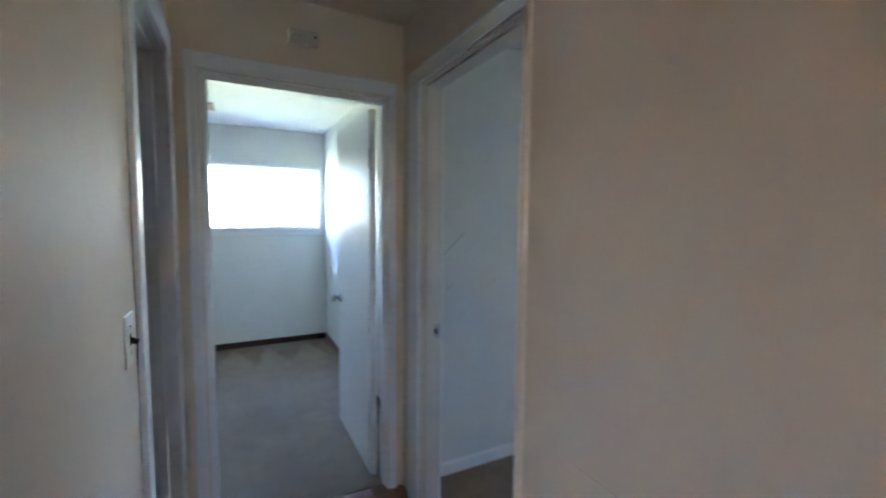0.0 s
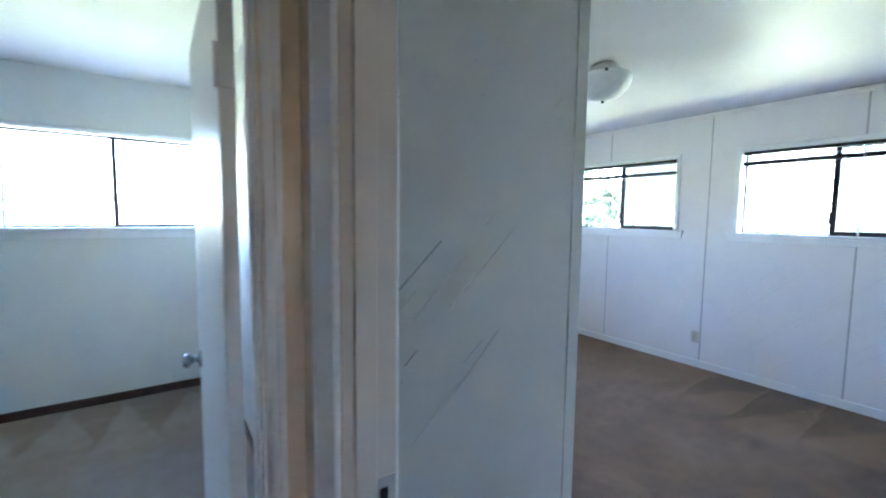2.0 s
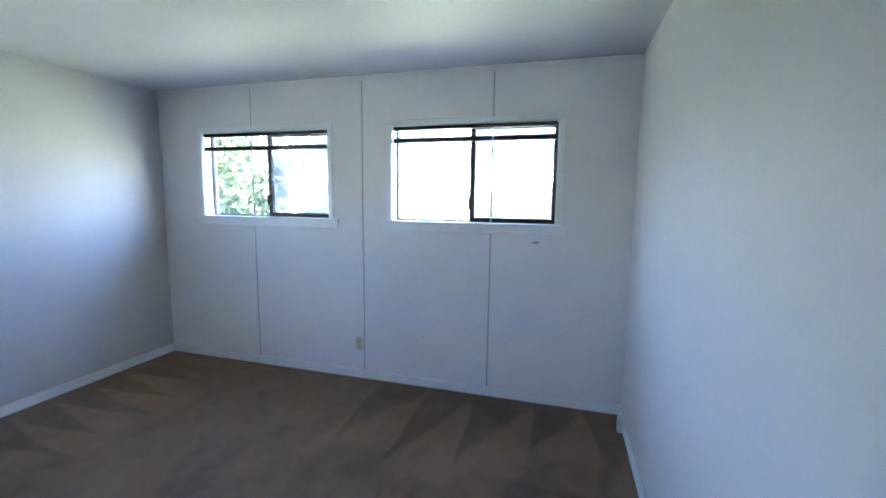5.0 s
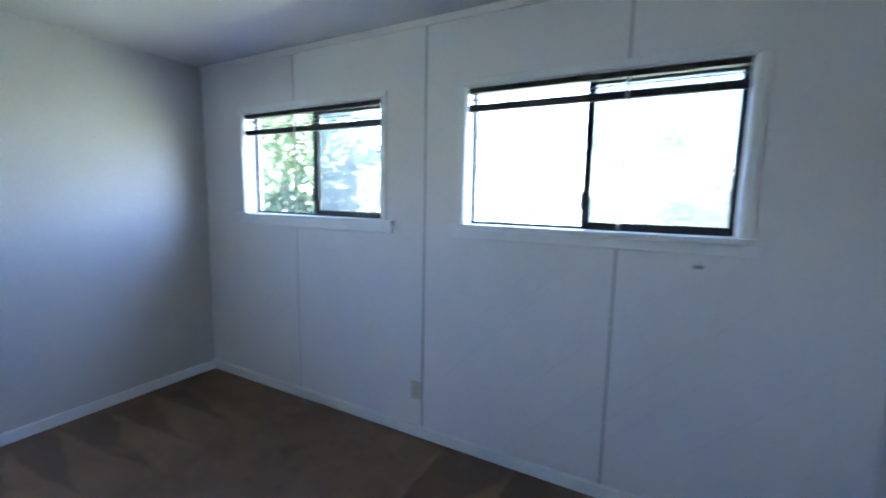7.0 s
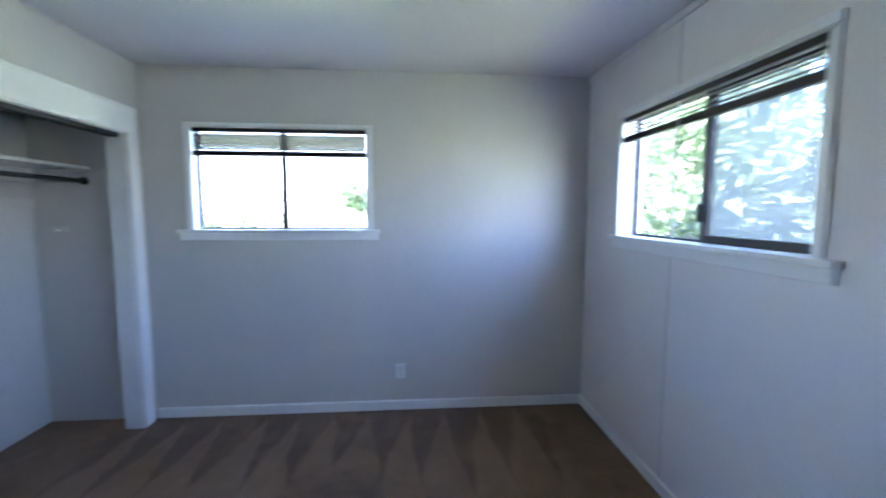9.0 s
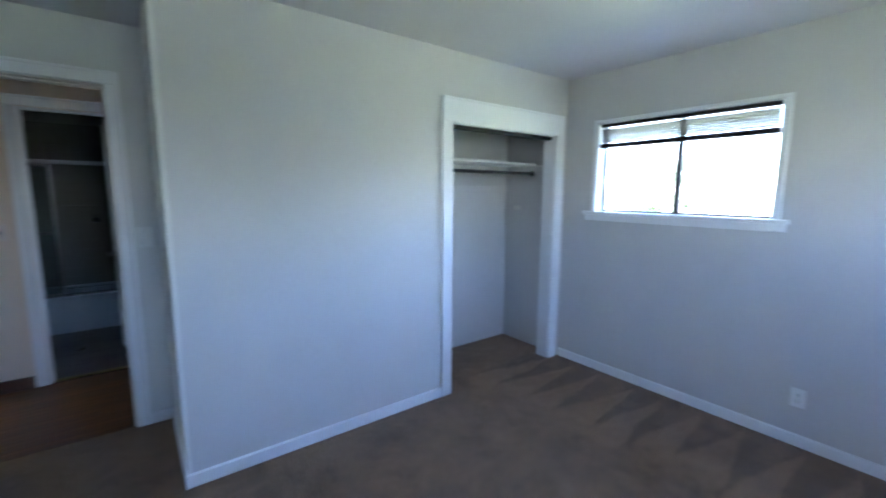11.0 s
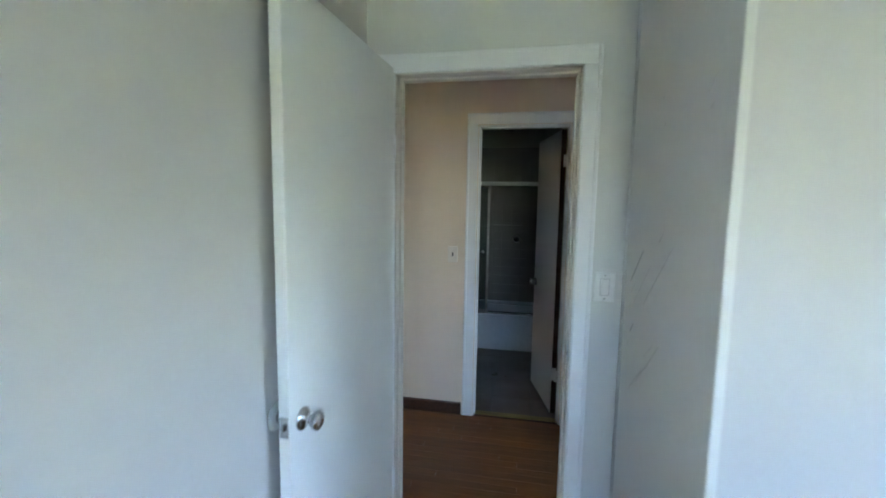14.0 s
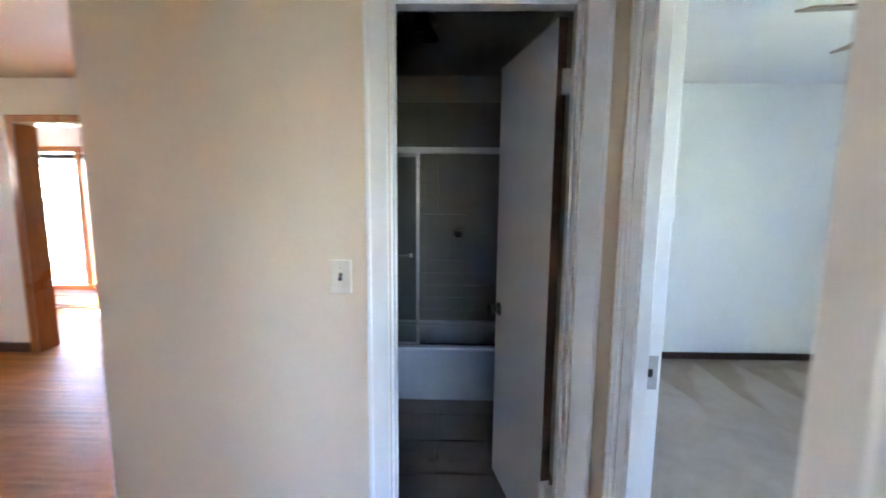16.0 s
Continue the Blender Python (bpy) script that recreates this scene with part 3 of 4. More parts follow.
part("hinge_leaf", boxes(((DA0 + 0.004, AY0 - 0.04, 1.385), (DA0 + 0.009, AY0 + 0.012, 1.465)), bevel=0.0006), TRIM, frame_a, "painted-over old hinge leaf")


# ---- doors ----
KNOB_PROFILE = [(0.0, 0.0), (0.033, 0.0), (0.033, 0.004), (0.026, 0.009), (0.012, 0.012), (0.010, 0.022), (0.016, 0.030), (0.024, 0.037), (0.0265, 0.046), (0.024, 0.055), (0.014, 0.059), (0.0, 0.060)]
SHORT_KNOB = [(r, z * 0.62) for r, z in KNOB_PROFILE]


def door(name, at, turn, width, label, height=2.02, knob_z=0.905, back=None, hinges=(0.25, 1.76), unlit_edge=False):
    """A flush door: its hinge edge at the origin, its face at y = 0, its thickness behind that."""
    ob = thing(name, (at[0], at[1], 0.012), turn, label, "door", kind="structure")
    part("leaf", boxes(((0.004, -0.035, 0), (width, 0, height)), bevel=0.002), DOOR_PAINT, ob)
    if unlit_edge:
        # dark strip puts the unlit edge's shade into colour
        part("hinge_edge", boxes(((0.001, -0.034, 0.001), (0.0045, -0.001, height - 0.001))), DARK_WOOD, ob, "hinge edge darkened as if unlit")
    kx = width - 0.06
    part("knob", lathe(KNOB_PROFILE, 28, pose(kx, 0.0005, knob_z - 0.012, -90, 0, 0)), CHROME, ob, "round satin chrome knob")
    part("knob", lathe(back or KNOB_PROFILE, 28, pose(kx, -0.0355, knob_z - 0.012, 90, 0, 0)), CHROME, ob, "round satin chrome knob")
    part("latch_plate", boxes(((width - 0.001, -0.030, knob_z - 0.042), (width + 0.0012, -0.005, knob_z + 0.018)), bevel=0.0005), CHROME, ob, "chrome latch plate")
    part("latch_bolt", boxes(((width + 0.001, -0.024, knob_z - 0.022), (width + 0.009, -0.012, knob_z - 0.002)), bevel=0.003), CHROME, ob)
    for z in hinges:
        h = part("hinge", boxes(((-0.004, -0.033, z - 0.045), (0.004, 0.001, z + 0.045)), bevel=0.001), TRIM, ob, "painted butt hinge")
        part("hinge_pin", tube([(-0.001, 0.004, z - 0.048), (-0.001, 0.004, z + 0.048)], 0.006, 10), TRIM, h)
    return ob


door_b = door("door_1", (XB + 0.03, 1.48), -3.9, 0.765, "white flush bedroom door standing open against the wall", height=2.085, knob_z=0.915, back=SHORT_KNOB)
door_a = door("door_2", (0.42, AY0 + 0.016), 90.0, 0.755, "white flush bedroom door standing wide open")
door_c = door("door_3", (XL - 0.13, BD1 - 0.047), 192.6, 0.585, "white flush bathroom door standing half open", height=2.052, hinges=(0.3,), unlit_edge=True)
for z in (0.3, 1.85):
    part("hinge_leaf", boxes(((XL - 0.132, BD1 - 0.03, z - 0.042), (XL - 0.1175, BD1 - 0.001, z + 0.042)), bevel=0.001), TRIM, frame_c, "painted butt hinge leaf")

bumper = thing("door_bumper", (1.405, YS, 0.915), label="round clear plastic bumper on the wall behind the door", category="door bumper")
part("disc", lathe([(0, 0), (0.04, 0), (0.04, 0.004), (0.032, 0.008), (0.0, 0.008)], 28, pose(0, 0, 0, -90, 0, 0)), PLATE, bumper)
holder = thing("door_holder", (1.462, YS, 2.062), label="small dark metal hook holding the door to the wall", category="hook")
part("rod", tube([(0, 0, 0), (0.0, 0.045, -0.003)], 0.004, 8), BRONZE, holder)
part("base", lathe([(0, 0), (0.012, 0), (0.012, 0.005), (0, 0.005)], 14, pose(0, 0, 0, -90, 0, 0)), PLATE, holder)


# ---- windows ----
def window(name, axis, face, out, hole, zs, trims, sill, label, half_screen=None, depth=0.14, blind_on=None, slats=5, tilt=2.0, slat_half=0.0125, sash=None, sash_w=0.036):
    """A two-light slider in a deep painted reveal. face: the room's wall plane; out: the way to the outside."""
    (a0, a1), (z0, z1) = hole, zs
    ob = thing(name, label=label, category="window", kind="structure")
    room = -out
    t = 0.004
    nd = face + out * depth
    # painted reveal
    for a, c in ((a0, a0 + t), (a1 - t, a1)):
        part("reveal", boxes(span(axis, (face + room * 0.001, nd), (a, c), (z0 + t, z1 - t))), TRIM, ob)
    part("reveal_head", boxes(span(axis, (face + room * 0.001, nd), (a0, a1), (z1 - t, z1))), TRIM, ob)
    # casing round the opening
    lo, hi, top = trims
    for s0, s1 in ((lo, a0 - 0.002), (a1 + 0.002, hi)):
        part("casing", boxes(span(axis, (face, face + room * 0.014), (s0, s1), (z0 + t, z1 + 0.002)), bevel=0.003), TRIM, ob)
    part("head_casing", boxes(span(axis, (face, face + room * 0.016), (lo, hi), (z1 + 0.002, top)), bevel=0.003), TRIM, ob)
    sl, sh, sb = sill
    part("sill", boxes(span(axis, (face + room * 0.038, nd), (a0 + 0.001, a1 - 0.001), (z0 - 0.02, z0 + t)),
                       span(axis, (face + room * 0.0385, face + room * 0.001), (sl, sh), (z0 - 0.0205, z0 + t + 0.0005)), bevel=0.002), TRIM, ob)
    part("apron", boxes(span(axis, (face, face + room * 0.018), (sl + 0.012, sh - 0.012), (sb, z0 - 0.0205)), bevel=0.003), TRIM, ob)
    # aluminium frame
    f0, f1 = face + out * 0.085, face + out * 0.118
    w = 0.012
    fr = part("window_frame", boxes(span(axis, (f0, f1), (a0 + t, a0 + t + w), (z0 + t, z1 - t)), span(axis, (f0, f1), (a1 - t - w, a1 - t), (z0 + t, z1 - t)),
                                    span(axis, (f0, f1), (a0 + t + w, a1 - t - w), (z0 + t, z0 + t + w)), span(axis, (f0, f1), (a0 + t + w, a1 - t - w), (z1 - t - w, z1 - t)), bevel=0.002),
              BRONZE, ob, "dark bronze aluminium frame")
    mid = (a0 + a1) / 2
    part("meeting_stile", boxes(span(axis, (f0 - out * 0.004, f1 - out * 0.002), (mid - 0.018, mid + 0.018), (z0 + t + w, z1 - t - w)), bevel=0.002), BRONZE, fr)
    if sash is not None:
        q0, q1 = (a0 + t + w, mid - 0.018) if sash == 0 else (mid + 0.018, a1 - t - w)
        e0, e1 = (a0 + t, a0 + t + sash_w * 0.75) if sash == 0 else (a1 - t - sash_w * 0.75, a1 - t)
        s0, s1 = f0 - out * 0.006, f1 - out * 0.006
        part("sash_rail", boxes(span(axis, (s0, s1), (q0, q1), (z0 + t + 0.002, z0 + t + sash_w)), bevel=0.002), BRONZE, fr)
        part("sash_rail", boxes(span(axis, (s0, s1), (q0, q1), (z1 - t - sash_w * 0.8, z1 - t - 0.002)), bevel=0.002), BRONZE, fr)
        part("sash_stile", boxes(span(axis, (s0, s1), (e0, e1), (z0 + t + sash_w, z1 - t - sash_w * 0.8)), bevel=0.002), BRONZE, fr)
    part("latch", boxes(span(axis, (f0 - out * 0.02, f0 - out * 0.004), (mid - 0.006, mid + 0.024), (z0 + 0.10, z0 + 0.19)), bevel=0.003), BRONZE, fr)
    for k, (p0, p1) in enumerate(((a0 + t + w, mid), (mid, a1 - t - w))):
        g = face + out * (0.098 + 0.008 * k)
        pane = part("pane", boxes(span(axis, (g, g + out * 0.003), (p0, p1), (z0 + t + w, z1 - t - w))), GLASS, ob)
        pane.visible_shadow = False
        if half_screen == k:
            sc = part("insect_screen", boxes(span(axis, (face + out * 0.122, face + out * 0.123), (p0, p1), (z0 + t, z1 - t))), SCREEN, ob, "fine grey insect screen")
            sc.visible_shadow = False
    if blind_on:
        top_z, rail_z = z1 - t, blind_on
        bl = thing("window_blind", label="dark slatted blind drawn up at the window's head", category="blind", group="raised window blinds")
        n0, n1 = face + out * 0.006, face + out * 0.036
        part("headrail", boxes(span(axis, (n0 - out * 0.004, n1 + out * 0.004), (a0 + 0.012, a1 - 0.012), (top_z - 0.028, top_z - 0.001)), bevel=0.002), BLIND, bl)
        part("bottom_rail", boxes(span(axis, (n0, n1), (a0 + 0.010, a1 - 0.010), (rail_z - 0.018, rail_z + 0.018)), bevel=0.003), BLIND, bl)
        z_lo, z_hi = rail_z + 0.022, top_z - 0.036
        for k in range(slats):
            z = z_lo + (z_hi - z_lo) * (k + 0.5) / slats
            bm = boxes(((-slat_half, a0 + 0.012, -0.001), (slat_half, a1 - 0.012, 0.001)))
            bm.transform(Matrix.Translation((0, 0, z)) @ pose(0, 0, 0, 0, out * tilt, 0))
            if axis == "y":
                bm.transform(Matrix(((0, 1, 0, 0), (1, 0, 0, 0), (0, 0, 1, 0), (0, 0, 0, 1))))
                bmesh.ops.reverse_faces(bm, faces=bm.faces)
            bm.transform(Matrix.Translation(at_plane(axis, (n0 + n1) / 2, 0, 0)))
            part("slat", bm, BLIND, bl)
        for a in (a0 + 0.12, mid, a1 - 0.12):
            part("ladder_cord", tube([at_plane(axis, (n0 + n1) / 2, a, rail_z), at_plane(axis, (n0 + n1) / 2, a, top_z - 0.02)], 0.0016, 6), BLIND, bl)
    return ob


window("window_1", "x", XE, 1, E1, EZ, (3.598, 4.937, 2.082), (3.542, 4.965, 1.247), "slider window with dark frame, white trim and raised blind", half_screen=0, blind_on=1.908, slats=3, tilt=-6.0, sash=0)
window("window_2", "x", XE, 1, E2, EZ, (1.808, 3.125, 2.082), (1.762, 3.166, 1.25), "wide slider window with dark frame and raised blind", half_screen=0, blind_on=1.936, slats=1, sash=0)
window("window_3", "y", YN, 1, N1, NZ, (1.775, 3.04, 2.062), (1.715, 3.085, 1.265), "slider window with white trim and half-raised slatted blind", blind_on=1.862, slats=7, tilt=17.0, slat_half=0.016)
window("window_4", "y", AY1, 1, A1, AZ, (-0.585, 0.70, 2.04), (-0.625, 0.735, 1.25), "bare slider window with thin dark frame and white trim", sash=1, sash_w=0.02)

# Out of view: added to send light up the hall from the south
window("fill_window", "y", -4.6, -1, S1, SZ, (-0.86, -0.14, 2.06), (-0.9, -0.1, 1.42), "unseen living room window added for light")


# ---- skirtings and mouldings ----
def skirting(runs, mat, height, thick, label):
    for axis, face, room, a0, a1 in runs:
        ob = part("baseboard", boxes(span(axis, (face, face + room * thick), (a0, a1), (0.0, height)),
                                     span(axis, (face, face + room * thick * 0.6), (a0, a1), (height, height + 0.006)), bevel=0.002), mat)
        tagged(ob, label, "baseboard", kind="structure")


SK = 0.068
skirting([("x", XE, -1, YS, YN), ("y", YN, -1, XW + 0.02, XE - 0.014), ("y", YS, 1, XB + 0.02, XE - 0.014), ("x", XW, 1, YK - 0.014, CL0 - 0.094),
          ("y", YK, -1, XB + 0.014, XW), ("x", XB, 1, DB1 + 0.072, YK - 0.014)], TRIM, SK, 0.013, "white painted baseboard along the carpet")
skirting([("y", AY1, -1, AX0, AX1), ("x", AX0, 1, AY0, AY1 - 0.013), ("x", AX1, -1, AY0, AY1 - 0.013), ("y", AY0, 1, AX0 + 0.013, DA0 - 0.075)],
         DARK_WOOD, 0.058, 0.013, "dark stained wooden baseboard along the carpet")
skirting([("x", XL, 1, 0.69, BD0 - 0.088), ("x", XH, -1, -4.6, DB0 - 0.035), ("y", 0.714, -1, LW, XL), ("x", LW, 1, -4.6, -1.935)], DARK_WOOD, 0.085, 0.014, "dark stained wooden baseboard along the oak floor")
moulding = part("ceiling_moulding", boxes(((XE - 0.010, YS, ZC - 0.042), (XE, YN, ZC)), bevel=0.003), WALL_PANEL)
tagged(moulding, "narrow painted moulding under the bedroom ceiling", "moulding", kind="structure")
for y0, y1 in ((YS, 2.2985), (2.3115, 3.3285), (3.3415, 4.3685), (4.3815, YN)):
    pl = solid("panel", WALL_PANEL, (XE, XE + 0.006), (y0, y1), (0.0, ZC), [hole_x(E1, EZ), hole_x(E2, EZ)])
    for key in ("category", "kind"):
        del pl[key]
    pl.parent = wall_east
for y in (2.305, 3.335, 4.375):
    part("seam_strip", boxes(((XE + 0.0035, y - 0.0064, 0.0), (XE + 0.006, y + 0.0064, ZC))), GAP, wall_east)
for y, z, ln in ((4.87, 0.50, 0.45), (2.87, 0.93, 0.22), (2.89, 0.73, 0.42), (2.62, 0.62, 0.5), (2.55, 0.36, 0.3), (2.1, 0.5, 0.25), (2.72, 0.95, 0.16), (2.38, 0.8, 0.36), (2.28, 0.42, 0.3), (1.98, 0.82, 0.34), (1.75, 0.55, 0.28)):
    bm = boxes(((-0.0016, -0.0022, -ln), (0.0, 0.0022, ln)), bevel=0.0006)
    bm.transform(pose(XE, y, z, 45, 0, 0))
    part("patched_seam", bm, PATCH, wall_east)
part("corner_bead", boxes(((XW - 0.052, YK - 0.006, 0.0), (XW + 0.003, YK + 0.016, ZC)), bevel=0.0015), WALL_ALCOVE_LIT, wall_closet)
part("corner_bead", boxes(((XB, YK - 0.004, 0.08), (XB + 0.028, YK, ZC)), bevel=0.002), WALL_DOOR_LIT, wall_block)
part("batten", boxes(((AX0, 3.898, 0.07), (AX0 + 0.004, 3.918, ZC)), bevel=0.001), WALL_A, wall_a_north)

threshold = part("threshold", boxes(((XL - 0.075, BD0, -0.006), (XL - 0.035, BD1, 0.006)), bevel=0.002), BRASS)
tagged(threshold, "narrow worn brass strip in the bathroom doorway", "threshold", kind="structure")


# ---- wall and ceiling fittings ----
def fitting(name, axis, face, room, a, z, label, category):
    """An empty on a wall: its local x runs along the wall, y out of the wall, z up."""
    turn = {("y", -1): 180, ("y", 1): 0, ("x", 1): -90, ("x", -1): 90}[(axis, room)]
    x, y, _ = at_plane(axis, face, a, z)
    return thing(name, (x, y, z), turn, label, category)


def outlet(axis, face, room, a, z, label="white duplex wall outlet with cover plate", mat=None):
    mat = mat or PLATE
    ob = fitting("wall_outlet", axis, face, room, a, z, label, "outlet")
    ob["group"] = "wall outlets"
    part("cover_plate", boxes(((-0.035, 0.0, -0.057), (0.035, 0.005, 0.057)), bevel=0.002), mat, ob)
    for s in (-0.02, 0.02):
        r = part("receptacle", boxes(((-0.016, 0.005, s - 0.014), (0.016, 0.0065, s + 0.014)), bevel=0.001), mat, ob)
        part("slot", boxes(((-0.009, 0.0062, s - 0.003), (-0.006, 0.0069, s + 0.008)), ((0.006, 0.0062, s - 0.003), (0.009, 0.0069, s + 0.008)), ((-0.0025, 0.0062, s - 0.011), (0.0025, 0.0069, s - 0.006))), SLOT, r)
    part("screw", lathe([(0, 0), (0.003, 0), (0.003, 0.001), (0, 0.001)], 10, pose(0, 0.005, 0, -90, 0, 0)), CHROME, ob)
    return ob


outlet("x", XE, -1, 3.378, 0.295, "dull almond duplex outlet beside a wall batten", ALMOND)
outlet("y", YN, -1, 3.222, 0.295)
outlet("y", YS, 1, 2.86, 0.345)

sw = fitting("light_switch", "x", XL, 1, 1.56, 1.185, "white toggle switch plate on the hallway wall", "switch")
part("cover_plate", boxes(((-0.036, 0.0, -0.058), (0.036, 0.006, 0.058)), bevel=0.002), IVORY, sw)
part("toggle_slot", boxes(((-0.0055, 0.0055, -0.013), (0.0055, 0.0066, 0.013))), SLOT, sw)
bm = boxes(((-0.004, 0.0, -0.006), (0.004, 0.017, 0.006)), bevel=0.0015)
bm.transform(pose(0, 0.005, 0, -25, 0, 0))
part("toggle", bm, BLACK, sw, "small dark toggle lever")
for z in (-0.03, 0.03):
    part("screw", lathe([(0, 0), (0.003, 0), (0.003, 0.001), (0, 0.001)], 10, pose(0, 0.006, z, -90, 0, 0)), CHROME, sw)

sw2 = fitting("light_switch", "x", XB, 1, 2.372, 1.204, "white rocker switch plate beside the bedroom door", "switch")
part("cover_plate", boxes(((-0.040, 0.0, -0.062), (0.040, 0.006, 0.062)), bevel=0.002), PLATE, sw2)
part("rocker", boxes(((-0.0165, 0.0055, -0.033), (0.0165, 0.009, 0.033)), bevel=0.002), PLATE, sw2)
# thin grey strips draw the shade round the rocker
for z in (-0.0348, 0.0333):
    part("rocker_gap", boxes(((-0.0182, 0.0058, z), (0.0182, 0.0063, z + 0.0015))), GAP, sw2)
for x in (-0.0182, 0.0167):
    part("rocker_gap", boxes(((x, 0.0058, -0.0332), (x + 0.0015, 0.0063, 0.0332))), GAP, sw2)
for z in (-0.048, 0.048):
    part("screw", lathe([(0, 0), (0.003, 0), (0.003, 0.001), (0, 0.001)], 10, pose(0, 0.006, z, -90, 0, 0)), CHROME, sw2)

chime = fitting("door_chime", "y", YH, -1, 0.072, 2.268, "small cream plastic box high above the doorway", "door chime")
part("housing", boxes(((-0.066, 0.0, -0.032), (0.066, 0.03, 0.032)), bevel=0.005), ALMOND, chime)
part("button", lathe([(0, 0), (0.006, 0), (0.006, 0.004), (0, 0.004)], 14, pose(-0.048, 0.03, 0.006, -90, 0, 0)), BLACK, chime)
part("vent_slot", boxes(((0.02, 0.0298, -0.004), (0.022, 0.0305, 0.010)), ((0.04, 0.0298, -0.004), (0.042, 0.0305, 0.010))), SLOT, chime)

hook = fitting("cord_cleat", "x", XE, -1, 1.977, 1.195, "small metal cord cleat under the window sill", "cleat")
part("plate", boxes(((-0.018, 0.0, -0.008), (0.018, 0.004, 0.008)), bevel=0.001), CHROME, hook)
part("horn", tube([(-0.02, 0.014, 0.006), (0, 0.011, 0.0), (0.02, 0.014, 0.006)], 0.004, 8), CHROME, hook)

stop = thing("door_stop", (4.36, YS + 0.013, 0.052), label="white block fixed to the baseboard near the corner", category="door stop")
part("block", boxes(((-0.03, 0.0, -0.045), (0.03, 0.035, 0.045)), bevel=0.004), PLATE, stop)

lamp = thing("ceiling_light", (2.735, 3.235, ZC), label="round frosted glass flush ceiling light, switched off", category="ceiling light")
part("pan", lathe([(0, 0), (0.085, 0), (0.09, -0.008), (0.08, -0.024), (0.045, -0.03), (0, -0.03)], 40), PLATE, lamp)
BOWL = [(0.172, -0.07), (0.176, -0.077), (0.174, -0.1), (0.155, -0.15), (0.115, -0.191), (0.06, -0.214), (0.0, -0.222)]
part("shade", lathe(BOWL + [(0.0, -0.216), (0.058, -0.208), (0.111, -0.185), (0.149, -0.147), (0.168, -0.098), (0.17, -0.076), (0.172, -0.07)], 40), FROST, lamp, "frosted glass bowl")
part("finial", lathe([(0, -0.218), (0.009, -0.222), (0.011, -0.229), (0.006, -0.236), (0, -0.238)], 16), BRONZE, lamp, "small dark finial")
for k in range(3):
    a = radians(100 + 120 * k)
    arm = part("hanger", tube([(0.07 * math.cos(a), 0.07 * math.sin(a), -0.02), (0.15 * math.cos(a), 0.15 * math.sin(a), -0.045), (0.176 * math.cos(a), 0.176 * math.sin(a), -0.076)], 0.005, 8), PLATE, lamp)
    part("clip", boxes(((0.172 * math.cos(a) - 0.008, 0.172 * math.sin(a) - 0.008, -0.086), (0.172 * math.cos(a) + 0.008, 0.172 * math.sin(a) + 0.008, -0.068)), bevel=0.002), BRONZE, arm, "small dark clip")

smoke = thing("smoke_detector", (1.36, 1.885, ZC), label="small round white smoke detector on the ceiling", category="smoke detector")
part("base", lathe([(0, 0), (0.056, 0), (0.056, -0.014), (0.05, -0.018), (0, -0.018)], 32), PLATE, smoke)
part("cover", lathe([(0.046, -0.018), (0.048, -0.026), (0.044, -0.036), (0.03, -0.042), (0, -0.043)], 32), PLATE, smoke)
part("vent_ring", lathe([(0.0505, -0.0185), (0.0515, -0.021), (0.0485, -0.0235), (0.046, -0.021)], 32), SLOT, smoke)

hall_lamp = thing("ceiling_lamp", (-0.215, 1.275, ZC), label="small brown lampholder on the hallway ceiling", category="ceiling lamp")
part("lampholder", lathe([(0, 0), (0.07, 0), (0.072, -0.01), (0.06, -0.035), (0.045, -0.05), (0.0, -0.055)], 32), plastic("brown_bakelite", (0.25, 0.17, 0.09), 0.4), hall_lamp)

# scratches and a paint ridge on the walls: upper end, lower end, width
for (x0, z0), (x1, z1), w in (((0.914, 1.382), (0.776, 1.252), 0.0055), ((0.842, 1.1), (0.804, 1.064), 0.0045), ((0.838, 1.257), (0.79, 1.212), 0.003), ((0.79, 1.162), (0.777, 1.148), 0.003),
                              ((1.066, 1.093), (0.993, 1.033), 0.003), ((1.374, 1.767), (1.362, 1.755), 0.004), ((1.12, 1.108), (1.07, 1.06), 0.0022), ((1.053, 1.784), (1.044, 1.776), 0.004),
                              ((1.026, 1.87), (1.016, 1.862), 0.003), ((0.985, 0.99), (0.83, 0.85), 0.0022), ((1.1, 1.454), (1.066, 1.42), 0.0025), ((1.0, 1.34), (0.82, 1.17), 0.0013),
                              ((1.19, 1.421), (0.95, 1.2), 0.0012), ((1.13, 1.112), (0.915, 0.912), 0.0014), ((0.803, 1.03), (0.774, 1.004), 0.003), ((1.38, 1.83), (1.345, 1.795), 0.0025)):
    d = Vector((x1 - x0, 0, z1 - z0))
    bm = boxes(((0, -0.0008, -w / 2), (d.length, 0, w / 2)))
    bm.transform(Matrix.Translation((x0, YK, z0)) @ pose(0, 0, 0, 0, -math.degrees(math.atan2(d.z, d.x)), 0))
    part("scratch", bm, SCRATCH if w > 0.0042 else FAINT, wall_block, "diagonal scratch in the paint")
part("paint_ridge", boxes(((XH - 0.002, 0.7, 0.797), (XH, 1.262, 0.803)), bevel=0.0008), WALL_HALL, wall_hall_east, "thin horizontal paint ridge")


# ---- closet ----
shelf = thing("closet_shelf", (CB, 3.6, 1.738), label="cream painted wooden closet shelf on wall cleats", category="shelf")
part("board", boxes(((0.0, 0.0, 0.0), (0.37, 1.78, 0.019)), bevel=0.002), SHELF, shelf)
part("back_cleat", boxes(((0.0, 0.0, -0.09), (0.018, 1.78, 0.0)), bevel=0.002), SHELF, shelf)
